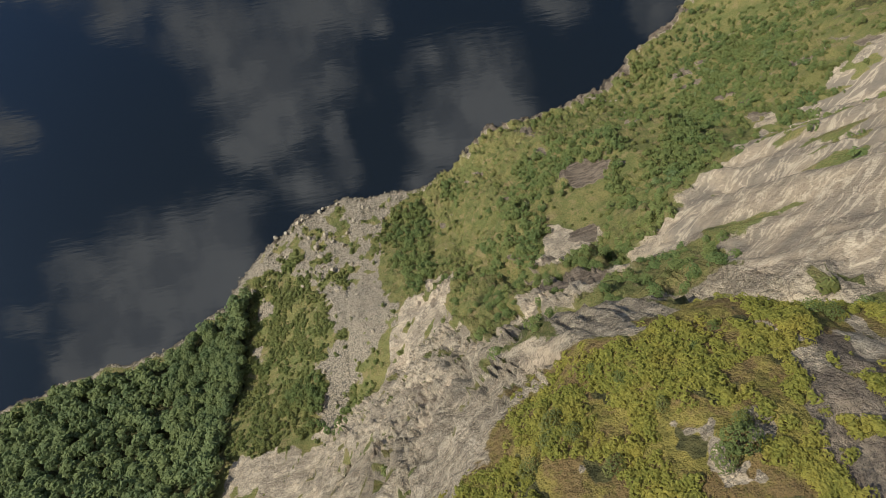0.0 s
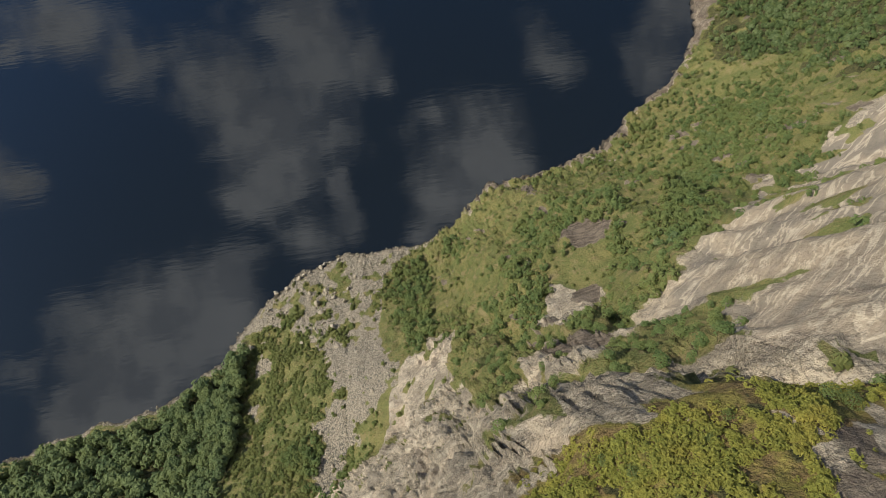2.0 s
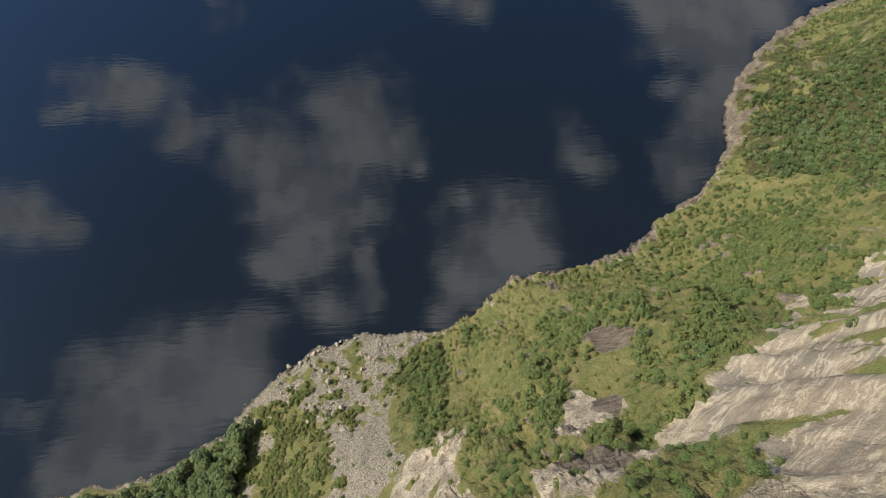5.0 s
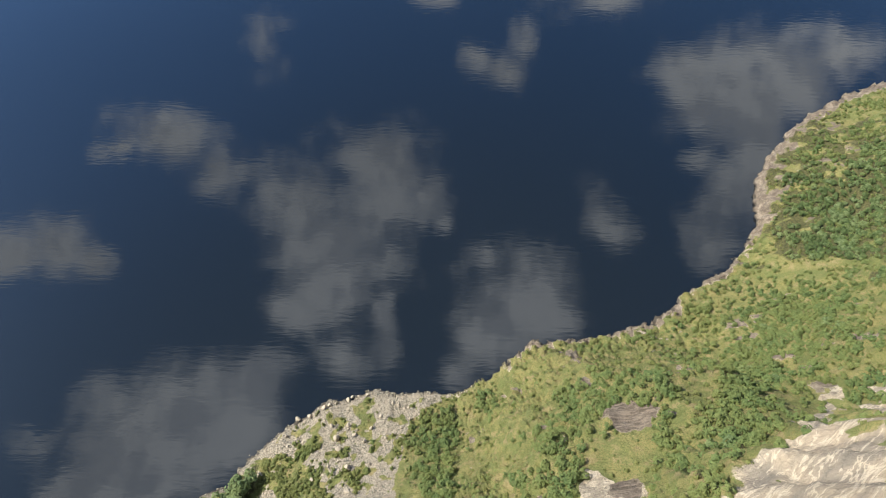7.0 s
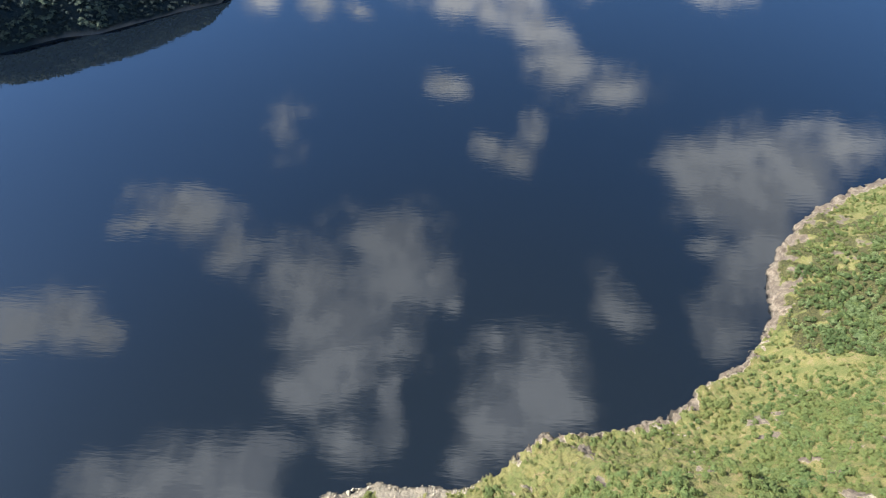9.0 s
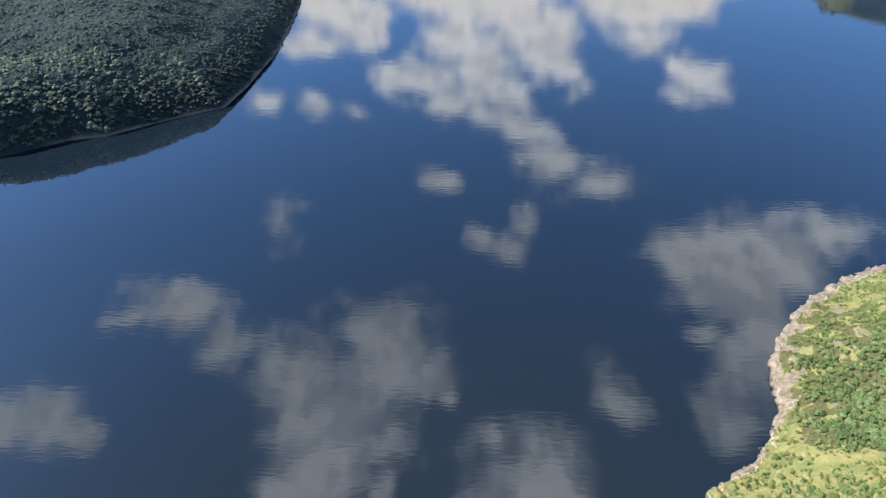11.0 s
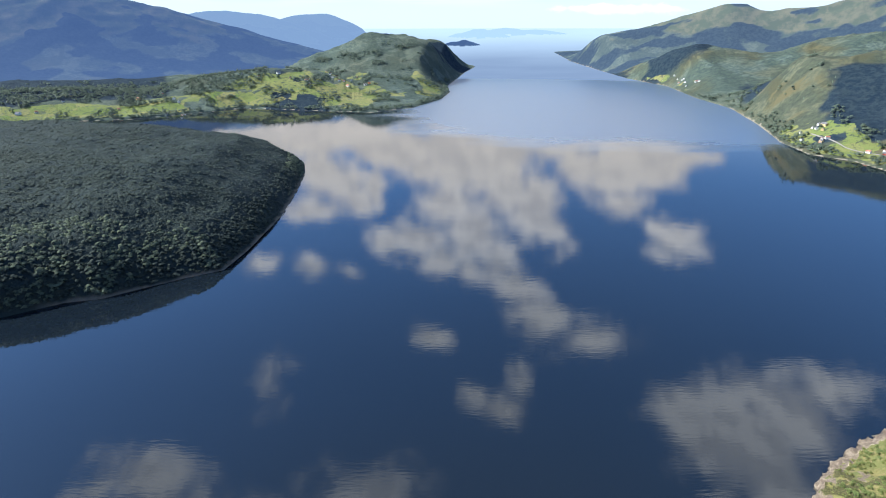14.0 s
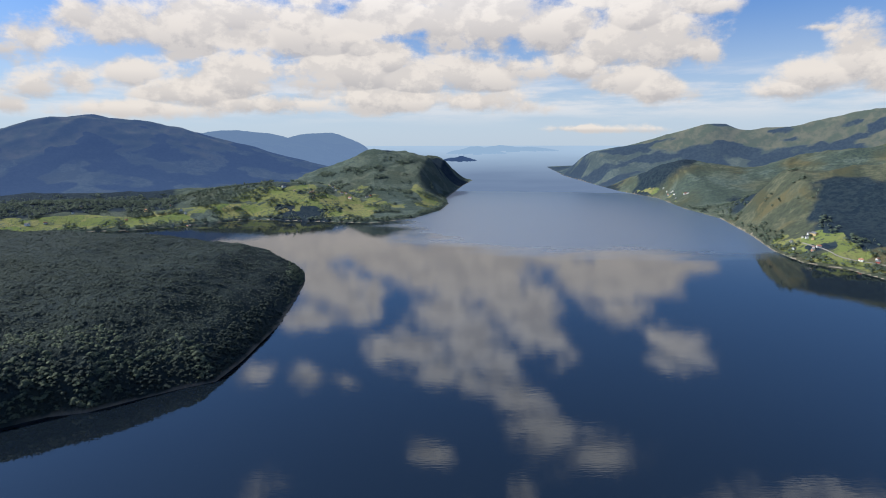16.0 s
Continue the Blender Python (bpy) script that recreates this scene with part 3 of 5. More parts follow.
def sheet(name, x, y, z, mat, attrs=None, keep=None):
    """A terrain sheet from arrays of rows and columns."""
    rows, cols = x.shape
    i = np.arange(rows * cols).reshape(rows, cols)
    f = np.stack([i[:-1, :-1], i[:-1, 1:], i[1:, 1:], i[1:, :-1]], -1)
    if keep is not None:
        f = f[keep[:-1, :-1] | keep[1:, 1:] | keep[:-1, 1:] | keep[1:, :-1]]
    f = f.reshape(-1, 4)
    used = np.zeros(rows * cols, bool)
    used[f] = True
    where = np.cumsum(used) - 1
    v = np.stack([x, y, z], -1).reshape(-1, 3)[used]
    at = {k: a.reshape(-1)[used] for k, a in (attrs or {}).items()}
    return new(name, mesh_from(name, v, where[f], mat, at))


def drawn_in(x, y, z):
    """The outer distance is drawn in along the lines of sight, so that the open sea ends within five kilometres."""
    ox, oy, oz = x + 5.0, y - 24.0, z - H_EYE
    d = np.sqrt(ox * ox + oy * oy) + 1e-6
    g = np.where(d < 3600, d, 3600 + 1250 * (1 - np.exp(-(np.maximum(d, 3600) - 3600) / 1250)))
    k = g / d
    return -5.0 + ox * k, 24.0 + oy * k, H_EYE + oz * k


# ---- plan: shore lines, land on the right-hand side ----
SHORE = [(-900, -140), (-600, -60), (-400, -5), (-275, 29), (-230, 42), (-173, 48), (-131, 70), (-115, 92), (-94, 109), (-74, 120), (-50, 127), (6, 127), (30, 137),
         (44, 151), (63, 163), (96, 166), (121, 170), (144, 177), (178, 203), (203, 217), (228, 240), (244, 266), (255, 305), (279, 336), (303, 364), (331, 386),
         (366, 409), (415, 431), (520, 440), (700, 400), (1100, 420)]
PLATEAU = [(-140, -120), (-50, -52), (-18, -22), (-3, -10), (5, -4), (11, -2), (14, 1), (23, 2), (29, 3), (43, 1), (70, -10), (130, -22), (260, 10), (420, 90), (1100, 250)]
ROCK_FOOT = [(-110, -60), (-52, -16), (-28, 12), (-8, 36), (18, 43), (50, 42), (66, 26), (79, 38), (95, 46), (121, 53), (150, 70), (173, 88), (202, 108), (240, 122), (340, 160)]
ROCK_RIM = [(28, -2), (36, 6), (44, 9), (58, 11), (73, 14.5), (90, 27), (110, 40), (140, 44), (190, 60), (300, 90)]
ISLAND = [(-1500, 300), (-900, 520), (-700, 610), (-596, 628), (-523, 681), (-480, 692), (-440, 724), (-389, 762), (-346, 788), (-335, 868), (-328, 1040), (-342, 1220),
          (-362, 1390), (-385, 1480), (-450, 1560), (-620, 1640), (-900, 1760), (-1300, 1860), (-2200, 1950)][::-1]
WEST = [(-4000, 1950), (-2300, 1990), (-1691, 2070), (-1536, 2158), (-1243, 2237), (-1095, 2372), (-908, 2541), (-577, 2463), (-317, 2408), (-151, 2546), (-22, 2855), (25, 3163), (10, 3475),
        (151, 4477), (266, 5112), (203, 5700), (-300, 6600), (-1200, 9000), (-1500, 14000)][::-1]
EAST = [(1800, 14000), (1500, 8500), (1339, 6686), (1255, 5820), (1246, 4675), (1254, 3945), (1342, 3441), (1272, 2876), (1274, 2520), (1171, 2091), (1068, 1766), (1050, 1590),
        (1120, 1500), (1131, 1383), (1300, 1150), (1900, 900), (4000, 700)][::-1]


def rise(e, xs, zs):
    return np.interp(e, xs, zs)


def hillside(x, y):
    """Height and plan distances of the mountain side under the eye."""
    wx, wy = x + 5 * fbm(x, y, 30, 3, 11), y + 5 * fbm(x, y, 30, 3, 17)
    s = inland(SHORE, x, y)
    s = s + step(60, 10, np.abs(s)) * (2.4 * fbm(x, y, 17, 3, 301) + 1.5 * fbm(x, y, 5, 2, 303, True) - 1.0)
    h = rise(s, [-60, -6, 0, 3, 12, 30, 60, 90, 105, 130, 160, 220, 400, 900], [-40, -4, 0, 1.5, 6, 18, 55, 114, 132, 165, 195, 240, 300, 340])
    brow = rise(s, [0, 3, 12, 30, 60, 75, 90, 105, 130], [0, 2, 9, 33, 92, 122, 134, 150, 168])
    mid = step(22, 48, x) * step(165, 115, x) * (s > 0) * (s < 130)
    h = h + (np.maximum(brow, h) - h) * mid
    h = h + 9 * step(1, 12, s) * step(225, 246, x) * step(345, 300, x) * step(60, 25, s)
    h = np.where(h > 0, h * np.interp(x, [-200, -90, -45, -15, 10, 35], [0.72, 0.65, 0.54, 0.70, 0.86, 1.0]), h)
    e = inland(PLATEAU, wx * 0.25 + x * 0.75, wy * 0.25 + y * 0.75) - 1.3
    top = rise(e, [-300, -34, -10, -2, 0, 3, 8, 20, 100, 400], [-1500, 60, 165, 280, 299, 304, 311, 318, 330, 350])
    r = inland(ROCK_RIM, wx, wy)
    rim = rise(r, [-300, -24, -7, -4, 0, 5, 14, 30, 60], [-900, 140, 208, 225, 243, 272, 284, 294, 300]) - 400 * step(150, 330, x)
    k = 2.5
    z = k * np.logaddexp(np.logaddexp(h / k, top / k), rim / k)
    z = np.where(s < 12, h + (z - h) * step(0, 12, s), z)
    return z, s, e, r


def within(loop, x, y):
    """Distance to a closed line of plan points, positive inside it."""
    inside = np.zeros(np.shape(x), bool)
    for (ax, ay), (bx, by) in zip(loop, loop[1:]):
        if ay != by:
            inside ^= ((ay > y) != (by > y)) & (x < (bx - ax) * (y - ay) / (by - ay) + ax)
    return np.where(inside, 1.0, -1.0) * np.abs(inland(loop, x, y))


def spot(x, y, cx, cy, rx, ry, turn):
    """An oval of the plan: one at its middle, nought at its rim."""
    a = radians(turn)
    u, v = (x - cx) * math.cos(a) + (y - cy) * math.sin(a), (y - cy) * math.cos(a) - (x - cx) * math.sin(a)
    return 1 - np.hypot(u / rx, v / ry)


SCREE_FAN = [(-124, 79), (-98, 101), (-78, 117), (-57, 125), (-33, 128), (3, 126), (-15, 116), (-25, 94), (-28, 68), (-19, 45), (-23, 27), (-38, 10), (-49, -1), (-55, -10), (-61, 6),
             (-61, 20), (-50, 30), (-62, 47), (-66, 66), (-89, 89), (-113, 68), (-124, 79)]
SCREE_CHUTE = [(-63, 66), (-26, 59), (-19, 45), (-23, 27), (-38, 10), (-49, -1), (-57, -9), (-61, 6), (-61, 20), (-47, 30), (-54, 44), (-63, 66)]
# bare faces and outcrops, and the green ledges that cross them
CRAG = [(-100, -18), (-72, -17), (-44, -8), (-24, 3), (-22, 26), (-13, 37), (2, 53), (13, 48), (8, 25), (14, 12), (23, 13), (28, 18), (43, 24), (45, 17), (54, 20), (65, 21), (32, 4),
        (25, 4), (17, 2), (14, 0), (11, -4), (7, -5), (4, -6), (-2, -14), (-30, -45), (-112, -62), (-108, -20), (-100, -18)]
GREAT_SLAB = [(64, 21), (72, 30), (76, 33), (92, 46), (111, 54), (150, 78), (190, 96), (230, 116), (340, 160), (340, 90), (190, 60), (140, 40), (110, 30), (90, 18), (75, 9), (61, 2), (54, 6),
              (58, 11), (74, 22), (69, 21), (64, 21)]
KNOLL = [(43, 34), (53, 51), (62, 51), (69, 49), (69, 42), (54, 31), (46, 31), (43, 34)]
SILLS = [(65, 23), (60, 18), (50, 16), (34, 12), (17, 7), (26, 15), (32, 18), (46, 21), (65, 23)]
LEDGE_ROCK = [(13, 1.5), (20, 5), (25, 6), (30, 7), (41, 7), (49, 7.5), (54, 8), (62, 8), (76, 11), (76, 2), (54, 0.2), (46, 1.2), (41, 2.3), (28, 2.6), (22, 2.4), (17, 1), (13, 1.5)]
UPPER_GREEN = [(177, 93), (192, 101), (211, 98), (225, 110), (213, 96), (140, 56), (111, 43), (105, 42), (111, 53), (177, 93)]
GREEN_LEDGES = [[(10, 10), (20, 25), (26, 19), (26, 13), (13, 6), (10, 6), (10, 10)], [(6, 0), (9, 2), (14, 4), (18, 5), (26, 7), (19, 4), (14, 2), (11, 1), (7, -1), (6, 0)],
                [(33, 11), (51, 17), (59, 16), (67, 19), (70, 20), (72, 20), (64, 13), (56, 9), (50, 8), (38, 7.5), (30, 8), (33, 11)],
                [(15, 27), (19, 42), (25, 46), (36, 31), (42, 31), (28, 18), (24, 15), (15, 14), (15, 27)]]
BRINK_ROCK = [(29, -2.2), (42, -3.4), (70, -7), (70, -16), (26, -14), (24, -10), (24, -6), (26, -5), (29, -2.2)]
BRINK_SOIL = [(18, -4), (22, -3.7), (26, -3), (26, -4), (22, -5), (19, -5.4), (18, -4)]
# copses on the slope: middle, half axes, turn
COPSES = [(-5, 91, 25, 13.3, 89), (27, 117, 13, 7, 101), (45, 60, 26, 9.5, 67), (22, 18, 7, 4.8, 75), (68, 89, 22, 10.8, 80), (83, 61, 12, 3.9, 79), (58, 31, 14, 4.6, 37), (112, 73, 27, 6.6, 61),
          (170, 119, 32, 7, 66), (198, 141, 41, 11.6, 61), (43, 10, 8, 3.8, 30), (50, 12, 6, 3.5, 38)]
HIGH_COPSES = [(46, 11, 13, 3.5, 12), (60, 14.5, 12, 4, 28), (60, 14, 13, 3.5, 32), (67, 15, 4, 3.5, 51), (75, 33, 16, 3.5, 53), (87, 90, 15, 8.9, 47), (79, 99, 16, 4.3, 86), (98, 66, 12, 7.2, 54), (-70, 8, 12, 7.8, 164), (-58, -4, 15, 10.5, 140),
               (208, 134, 36, 9, 53), (231, 173, 21, 5.6, 70), (-3, 64, 18, 9.2, 90)]


def copse(x, y):
    best = -9.0
    for spec in COPSES + HIGH_COPSES:
        best = np.maximum(best, spot(x, y, *spec))
    return best


def hollow_at(x, y):
    return spot(x, y, 318, 208, 66, 92, 0) + 0.55 * fbm(x, y, 30, 4, 149)


def ground_masks(x, y, z, sea, e, r, slope):
    """Where the mountain side is bare rock, scree, heath or wooded."""
    n1, n2 = fbm(x, y, 22, 4, 31), fbm(x, y, 7, 3, 37)
    foot = inland(ROCK_FOOT, x, y)
    steep = np.clip(1.6 / np.maximum(slope, 0.5), 0.25, 1.0)
    ragged = steep * (4.0 * n1 + 2.5 * n2)
    face = within(GREAT_SLAB, x, y)
    rock = np.maximum(np.maximum(within(CRAG, x, y), face), np.maximum(within(KNOLL, x, y), within(SILLS, x, y)))
    rock = np.maximum(step(-1.5, 1.5, rock + ragged), step(-5, 5, foot + 7 * n1 + 3 * n2) * np.maximum(step(230, 260, x), step(-60, -100, x)))
    turf = within(UPPER_GREEN, x, y) + 4 * fbm(x, y, 9, 3, 34) - 4
    for ledge in GREEN_LEDGES:
        turf = np.maximum(turf, within(ledge, x, y))
    turf = step(-1.0, 1.0, turf + 0.6 * ragged)
    along = 0.9 * x + 0.42 * y
    tuft = step(0.30, 0.55, fbm(along, z * 1.5 + 0.6 * along, 12, 4, 35)) * step(2, -6, face)
    tuft = np.maximum(tuft, step(0.42, 0.58, fbm(0.8 * x + 0.6 * y, 2.2 * (0.8 * y - 0.6 * x), 16, 4, 36)) * step(60, 80, x))
    sill = step(-0.5, 0.5, within(LEDGE_ROCK, x, y) + 0.8 * n2 + 0.5 * n1) * step(0.62, 0.40, fbm(x, y, 6, 3, 48))
    rock = np.maximum(rock * (1 - 0.95 * np.maximum(turf, 0.9 * tuft)), sill)
    knob = step(0.58, 0.78, n1 + 0.4 * n2) * step(0.7, 1.0, slope) * step(-20, 0, x) * step(4, -4, face)
    rock = np.maximum(rock, 0.75 * knob)
    slab = np.maximum(np.maximum(spot(x, y, 77, 75, 13, 5.5, 15), spot(x, y, 64, 45, 6, 4, 15)), spot(x, y, 44, 20, 9, 3.2, 0))
    slab = step(-0.15, 0.15, slab + 0.45 * n2)
    rock = np.maximum(rock, 0.9 * slab)
    fan, chute = within(SCREE_FAN, x, y), within(SCREE_CHUTE, x, y)
    mixed = step(-4, 3, fan + 5 * n2 + 4 * n1) * step(0.22, -0.10, fbm(x, y, 11, 4, 39) - 0.6 * step(9, 3, sea) - 0.35 * step(-45, -25, x))
    scree = np.maximum(mixed, step(-5, 4, chute + 6 * n2 + 4 * n1))
    rock = rock * (1 - 0.9 * step(-5, 3, chute + 5 * n2))
    scree = np.maximum(scree, step(4.5, 1.5, sea + 3 * n2 + 2 * n1) * step(-4, 0, sea) * step(30, -30, x))
    scree = np.maximum(scree, 0.75 * step(0.3, 0.8, n1) * step(-118, -105, x) * step(-60, -70, x) * step(75, 40, sea))
    bare_shore = step(5, 1.8, sea + 4 * n2 + 4 * n1 - 7 * step(225, 255, x)) * step(20, 60, x)
    rock = np.maximum(rock, bare_shore)
    cape = spot(x, y, 282, 318, 70, 85, 0) + 0.5 * n1
    rock = np.maximum(rock, 0.85 * step(-0.1, 0.2, cape) * step(0.02, 0.32, fbm(x, y, 15, 4, 45)) * (sea > 0))
    brink = step(-0.8, 0.6, within(BRINK_ROCK, x, y) + 0.8 * n2 + 0.5 * n1) * step(0.50, 0.22, fbm(x + 0.8 * y, 1.8 * y, 4, 3, 44))
    outcrop = step(-1, 1.5, e) * np.maximum(brink, step(0.52, 0.68, fbm(x, y, 5, 4, 43)))
    rock = np.where(e > -1, np.maximum(outcrop, rock * step(1.5, -1, e)), rock)
    apron = step(9, 12, r + 1.5 * n2) * step(20, 26, x) * step(60, 50, x) * step(-5.0, -3.5, y + 1.5 * n2) * (1 - brink) * (1 - sill)
    heath, rock = np.maximum(step(-4, 1, e), apron), rock * (1 - 0.97 * apron)
    heath = heath * (1 - sill)
    rock = np.maximum(rock * (1 - 0.8 * scree), sill)
    wood = step(-108, -116, x + 3 * n2) * step(4, 9, sea) * step(2.2, 1.6, slope)
    wood = np.maximum(wood, 0.8 * step(-0.2, 0.1, cape) * step(-0.30, 0.05, fbm(x, y, 12, 3, 47)) * step(4, 10, sea))
    # floor of the hollow painted litter-dark for the shade over it
    wood = np.maximum(wood, 0.9 * step(-0.05, 0.15, hollow_at(x, y)) * step(6, 12, sea))
    track = step(1.8, 0.8, np.hypot(np.maximum(np.abs(x - 138) - 11, 0), y - 165 + 0.55 * (x - 138)) + 0.5 * n2)
    scree = np.maximum(scree, 0.9 * track)
    soil = step(-0.6, 0.6, within(BRINK_SOIL, x, y) + 1.2 * n2) * step(-1, 1, e)
    wood = np.maximum(wood, 0.9 * np.maximum(soil, step(-1, 1, e) * step(0.48, 0.62, fbm(x, y, 3.5, 3, 46))))
    return rock * (1 - wood), scree * (1 - wood), heath, wood, np.maximum(np.maximum(slab, np.maximum(0.55 * bare_shore, 0.5 * knob)), np.maximum(0.6 * step(-0.15, 0.1, cape), 0.45 * step(0, 2, e) * step(18, 24, x) * step(-3, -5, y)))


def crags(u, v, wide, tall, seed):
    """Angular blocks: each cell of a jittered lattice stands out by its own amount and leans its own way."""
    iu, iv = np.floor(u / wide), np.floor(v / tall)
    best, value = np.full(np.shape(u), 1e9), np.zeros(np.shape(u))
    for du in (-1, 0, 1):
        for dv in (-1, 0, 1):
            cu, cv = iu + du, iv + dv
            fu, fv = u / wide - cu - hashed(cu, cv, seed), v / tall - cv - hashed(cu, cv, seed + 1)
            d = fu * fu + fv * fv
            own = hashed(cu, cv, seed + 2) + 0.6 * (hashed(cu, cv, seed + 3) - 0.5) * fu + 0.9 * (hashed(cu, cv, seed + 4) - 0.3) * fv
            value = np.where(d < best, own, value)
            best = np.minimum(best, d)
    return value


def hill_relief(x, y, z, slope, s):
    """Ledges, ribs and lumps on the bare mountain: how far it stands out."""
    rough = step(0.9, 2.2, slope)
    land = step(1, 10, s)
    along = 0.9 * x + 0.42 * y
    beds = fbm(along, z * 1.1 + 0.55 * along, 18, 5, 51, True)
    blocks = np.abs(fbm(along, z, 9, 3, 53)) + 0.6 * fbm(along + 0.3 * z, z, 3.2, 2, 55, True)
    lumps = fbm(x, y, 5, 4, 57)
    steps = crags(along, z + 0.55 * along, 9.0, 4.5, 201) + 0.55 * crags(along, z + 0.8 * along, 4.0, 2.2, 203)
    shore_crag = step(0, 2.5, s) * step(16, 5, s) * step(35, 60, x) * (3.4 * crags(x, y, 5.0, 3.5, 205) + 1.6 * crags(x, y, 2.4, 2.0, 207) + 1.0 * lumps - 1.4)
    calm = step(-1, 4, within(GREAT_SLAB, x, y)) * step(0, 30, x)
    rough = rough * (1 - 0.62 * calm)
    return land * (rough * (1.9 * beds + 1.2 * blocks + 1.9 * steps - 1.8) + (1 - rough) * (1.0 * fbm(x, y, 20, 4, 61) + 0.4 * lumps)) + shore_crag


def spaced(spans):
    out = [np.arange(a, b, d) for a, b, d in spans]
    return np.concatenate(out + [[spans[-1][1]]])


gx = spaced([(-900, -300, 12), (-300, -120, 2.4), (-120, -12, 1.0), (-12, 56, 0.5), (56, 180, 1.0), (180, 330, 1.8), (330, 480, 3), (480, 1100, 14)])
gy = spaced([(-420, -80, 12), (-80, -16, 2.0), (-16, 12, 0.45), (12, 80, 0.8), (80, 260, 1.3), (260, 460, 2.4)])
GX, GY = np.meshgrid(gx, gy)
GZ, GS, GE, GR = hillside(GX, GY)


def slope_of(z):
    return np.hypot(np.gradient(z, gy, axis=0), np.gradient(z, gx, axis=1))


SLOPE = slope_of(GZ)
OUT = hill_relief(GX, GY, GZ, SLOPE, GS) - 1.6 * step(-16, -4, GE) * step(90, 40, GX)
OUT = OUT * (1 - 0.8 * step(-3, 0.5, GE)) + step(-1, 1, GE) * (0.3 * fbm(GX, GY, 2.2, 3, 63) + 0.25 * fbm(GX * 0.6 + GY, GY - GX * 0.3, 3.5, 3, 65, True))
NX, NY = -np.gradient(GZ, gx, axis=1), -np.gradient(GZ, gy, axis=0)
NL = np.sqrt(NX * NX + NY * NY + 1)
PX, PY = GX + OUT * np.clip(NX / NL, -0.8, 0.8), GY + OUT * np.clip(NY / NL, -0.8, 0.8)
GZ = GZ + OUT / NL
ROCK, SCREE, HEATH, WOOD, SLAB = ground_masks(GX, GY, GZ, GS, GE, GR, SLOPE)
mountain = tagged(sheet("ground", PX, PY, GZ, HILL, {"rock": ROCK, "scree": SCREE, "heath": HEATH, "wood": WOOD, "slab": SLAB, "dipslope": step(-2, 3, within(GREAT_SLAB, GX, GY)) * step(40, 60, GX)}, GS > -25),
                  "steep grassy mountain side with pale rock faces above the fjord", "ground", kind="structure")


def sample(grid, x, y):
    """A value of the hill's grid at plan points."""
    i = np.clip(np.searchsorted(gy, y) - 1, 0, len(gy) - 2)
    j = np.clip(np.searchsorted(gx, x) - 1, 0, len(gx) - 2)
    v, u = (y - gy[i]) / (gy[i + 1] - gy[i]), (x - gx[j]) / (gx[j + 1] - gx[j])
    return (grid[i, j] * (1 - u) + grid[i, j + 1] * u) * (1 - v) + (grid[i + 1, j] * (1 - u) + grid[i + 1, j + 1] * u) * v


# ---- water: one sheet to the horizon ----
BREEZE = [(-700, 2900), (-308, 2440), (-108, 1960), (29, 1850), (277, 1730), (512, 1680), (800, 1640), (1200, 1700), (3000, 1700)]     # where the breeze begins to ruffle the calm
ang = np.radians(np.linspace(0, 360, 361))
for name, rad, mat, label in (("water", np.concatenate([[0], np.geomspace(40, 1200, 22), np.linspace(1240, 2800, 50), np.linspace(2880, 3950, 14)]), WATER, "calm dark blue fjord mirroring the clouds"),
                              ("backdrop_sea", np.geomspace(3950, 45000, 50), SEA, "open sea backdrop out to the horizon, haze painted into its glow")):
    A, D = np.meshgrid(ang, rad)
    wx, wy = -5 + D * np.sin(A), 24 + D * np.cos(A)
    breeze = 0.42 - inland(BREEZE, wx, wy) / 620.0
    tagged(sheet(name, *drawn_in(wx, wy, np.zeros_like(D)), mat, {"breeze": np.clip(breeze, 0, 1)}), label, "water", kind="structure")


# ---- the wooded island ----
def island_height(x, y):
    s = inland(ISLAND, x, y)
    back = step(1900, 1150, y)
    z = rise(s, [-60, -6, 0, 4, 20, 60, 150, 400, 800], [-30, -3, 0, 3, 19, 50, 90, 142, 160])
    bluff = rise(s, [-60, -6, 0, 4, 20, 60, 150, 400, 800], [-30, -3, 0, 4, 33, 68, 100, 142, 160])
    z = z + (bluff - z) * step(-430, -540, x)
    canopy = 5.0 * step(8, 40, s) + 1.6 * step(8, 40, s) * fbm(x, y, 22, 3, 75)
    return np.where(s > 0, z * (0.55 + 0.45 * back) + step(0, 60, s) * 7 * fbm(x, y, 160, 4, 71) + canopy, z), s


ix, iy = np.meshgrid(spaced([(-2000, -720, 14.0), (-720, -310, 4.0)]), spaced([(300, 560, 12.0), (560, 900, 4.0), (900, 1700, 7.0), (1700, 1960, 13.0)]))
iz, isl = island_height(ix, iy)
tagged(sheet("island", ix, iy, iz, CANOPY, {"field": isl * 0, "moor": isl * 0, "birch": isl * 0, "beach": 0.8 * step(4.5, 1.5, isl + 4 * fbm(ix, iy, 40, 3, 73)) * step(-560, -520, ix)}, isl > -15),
       "low wooded island with a thin pale rocky shore", "island", kind="structure")


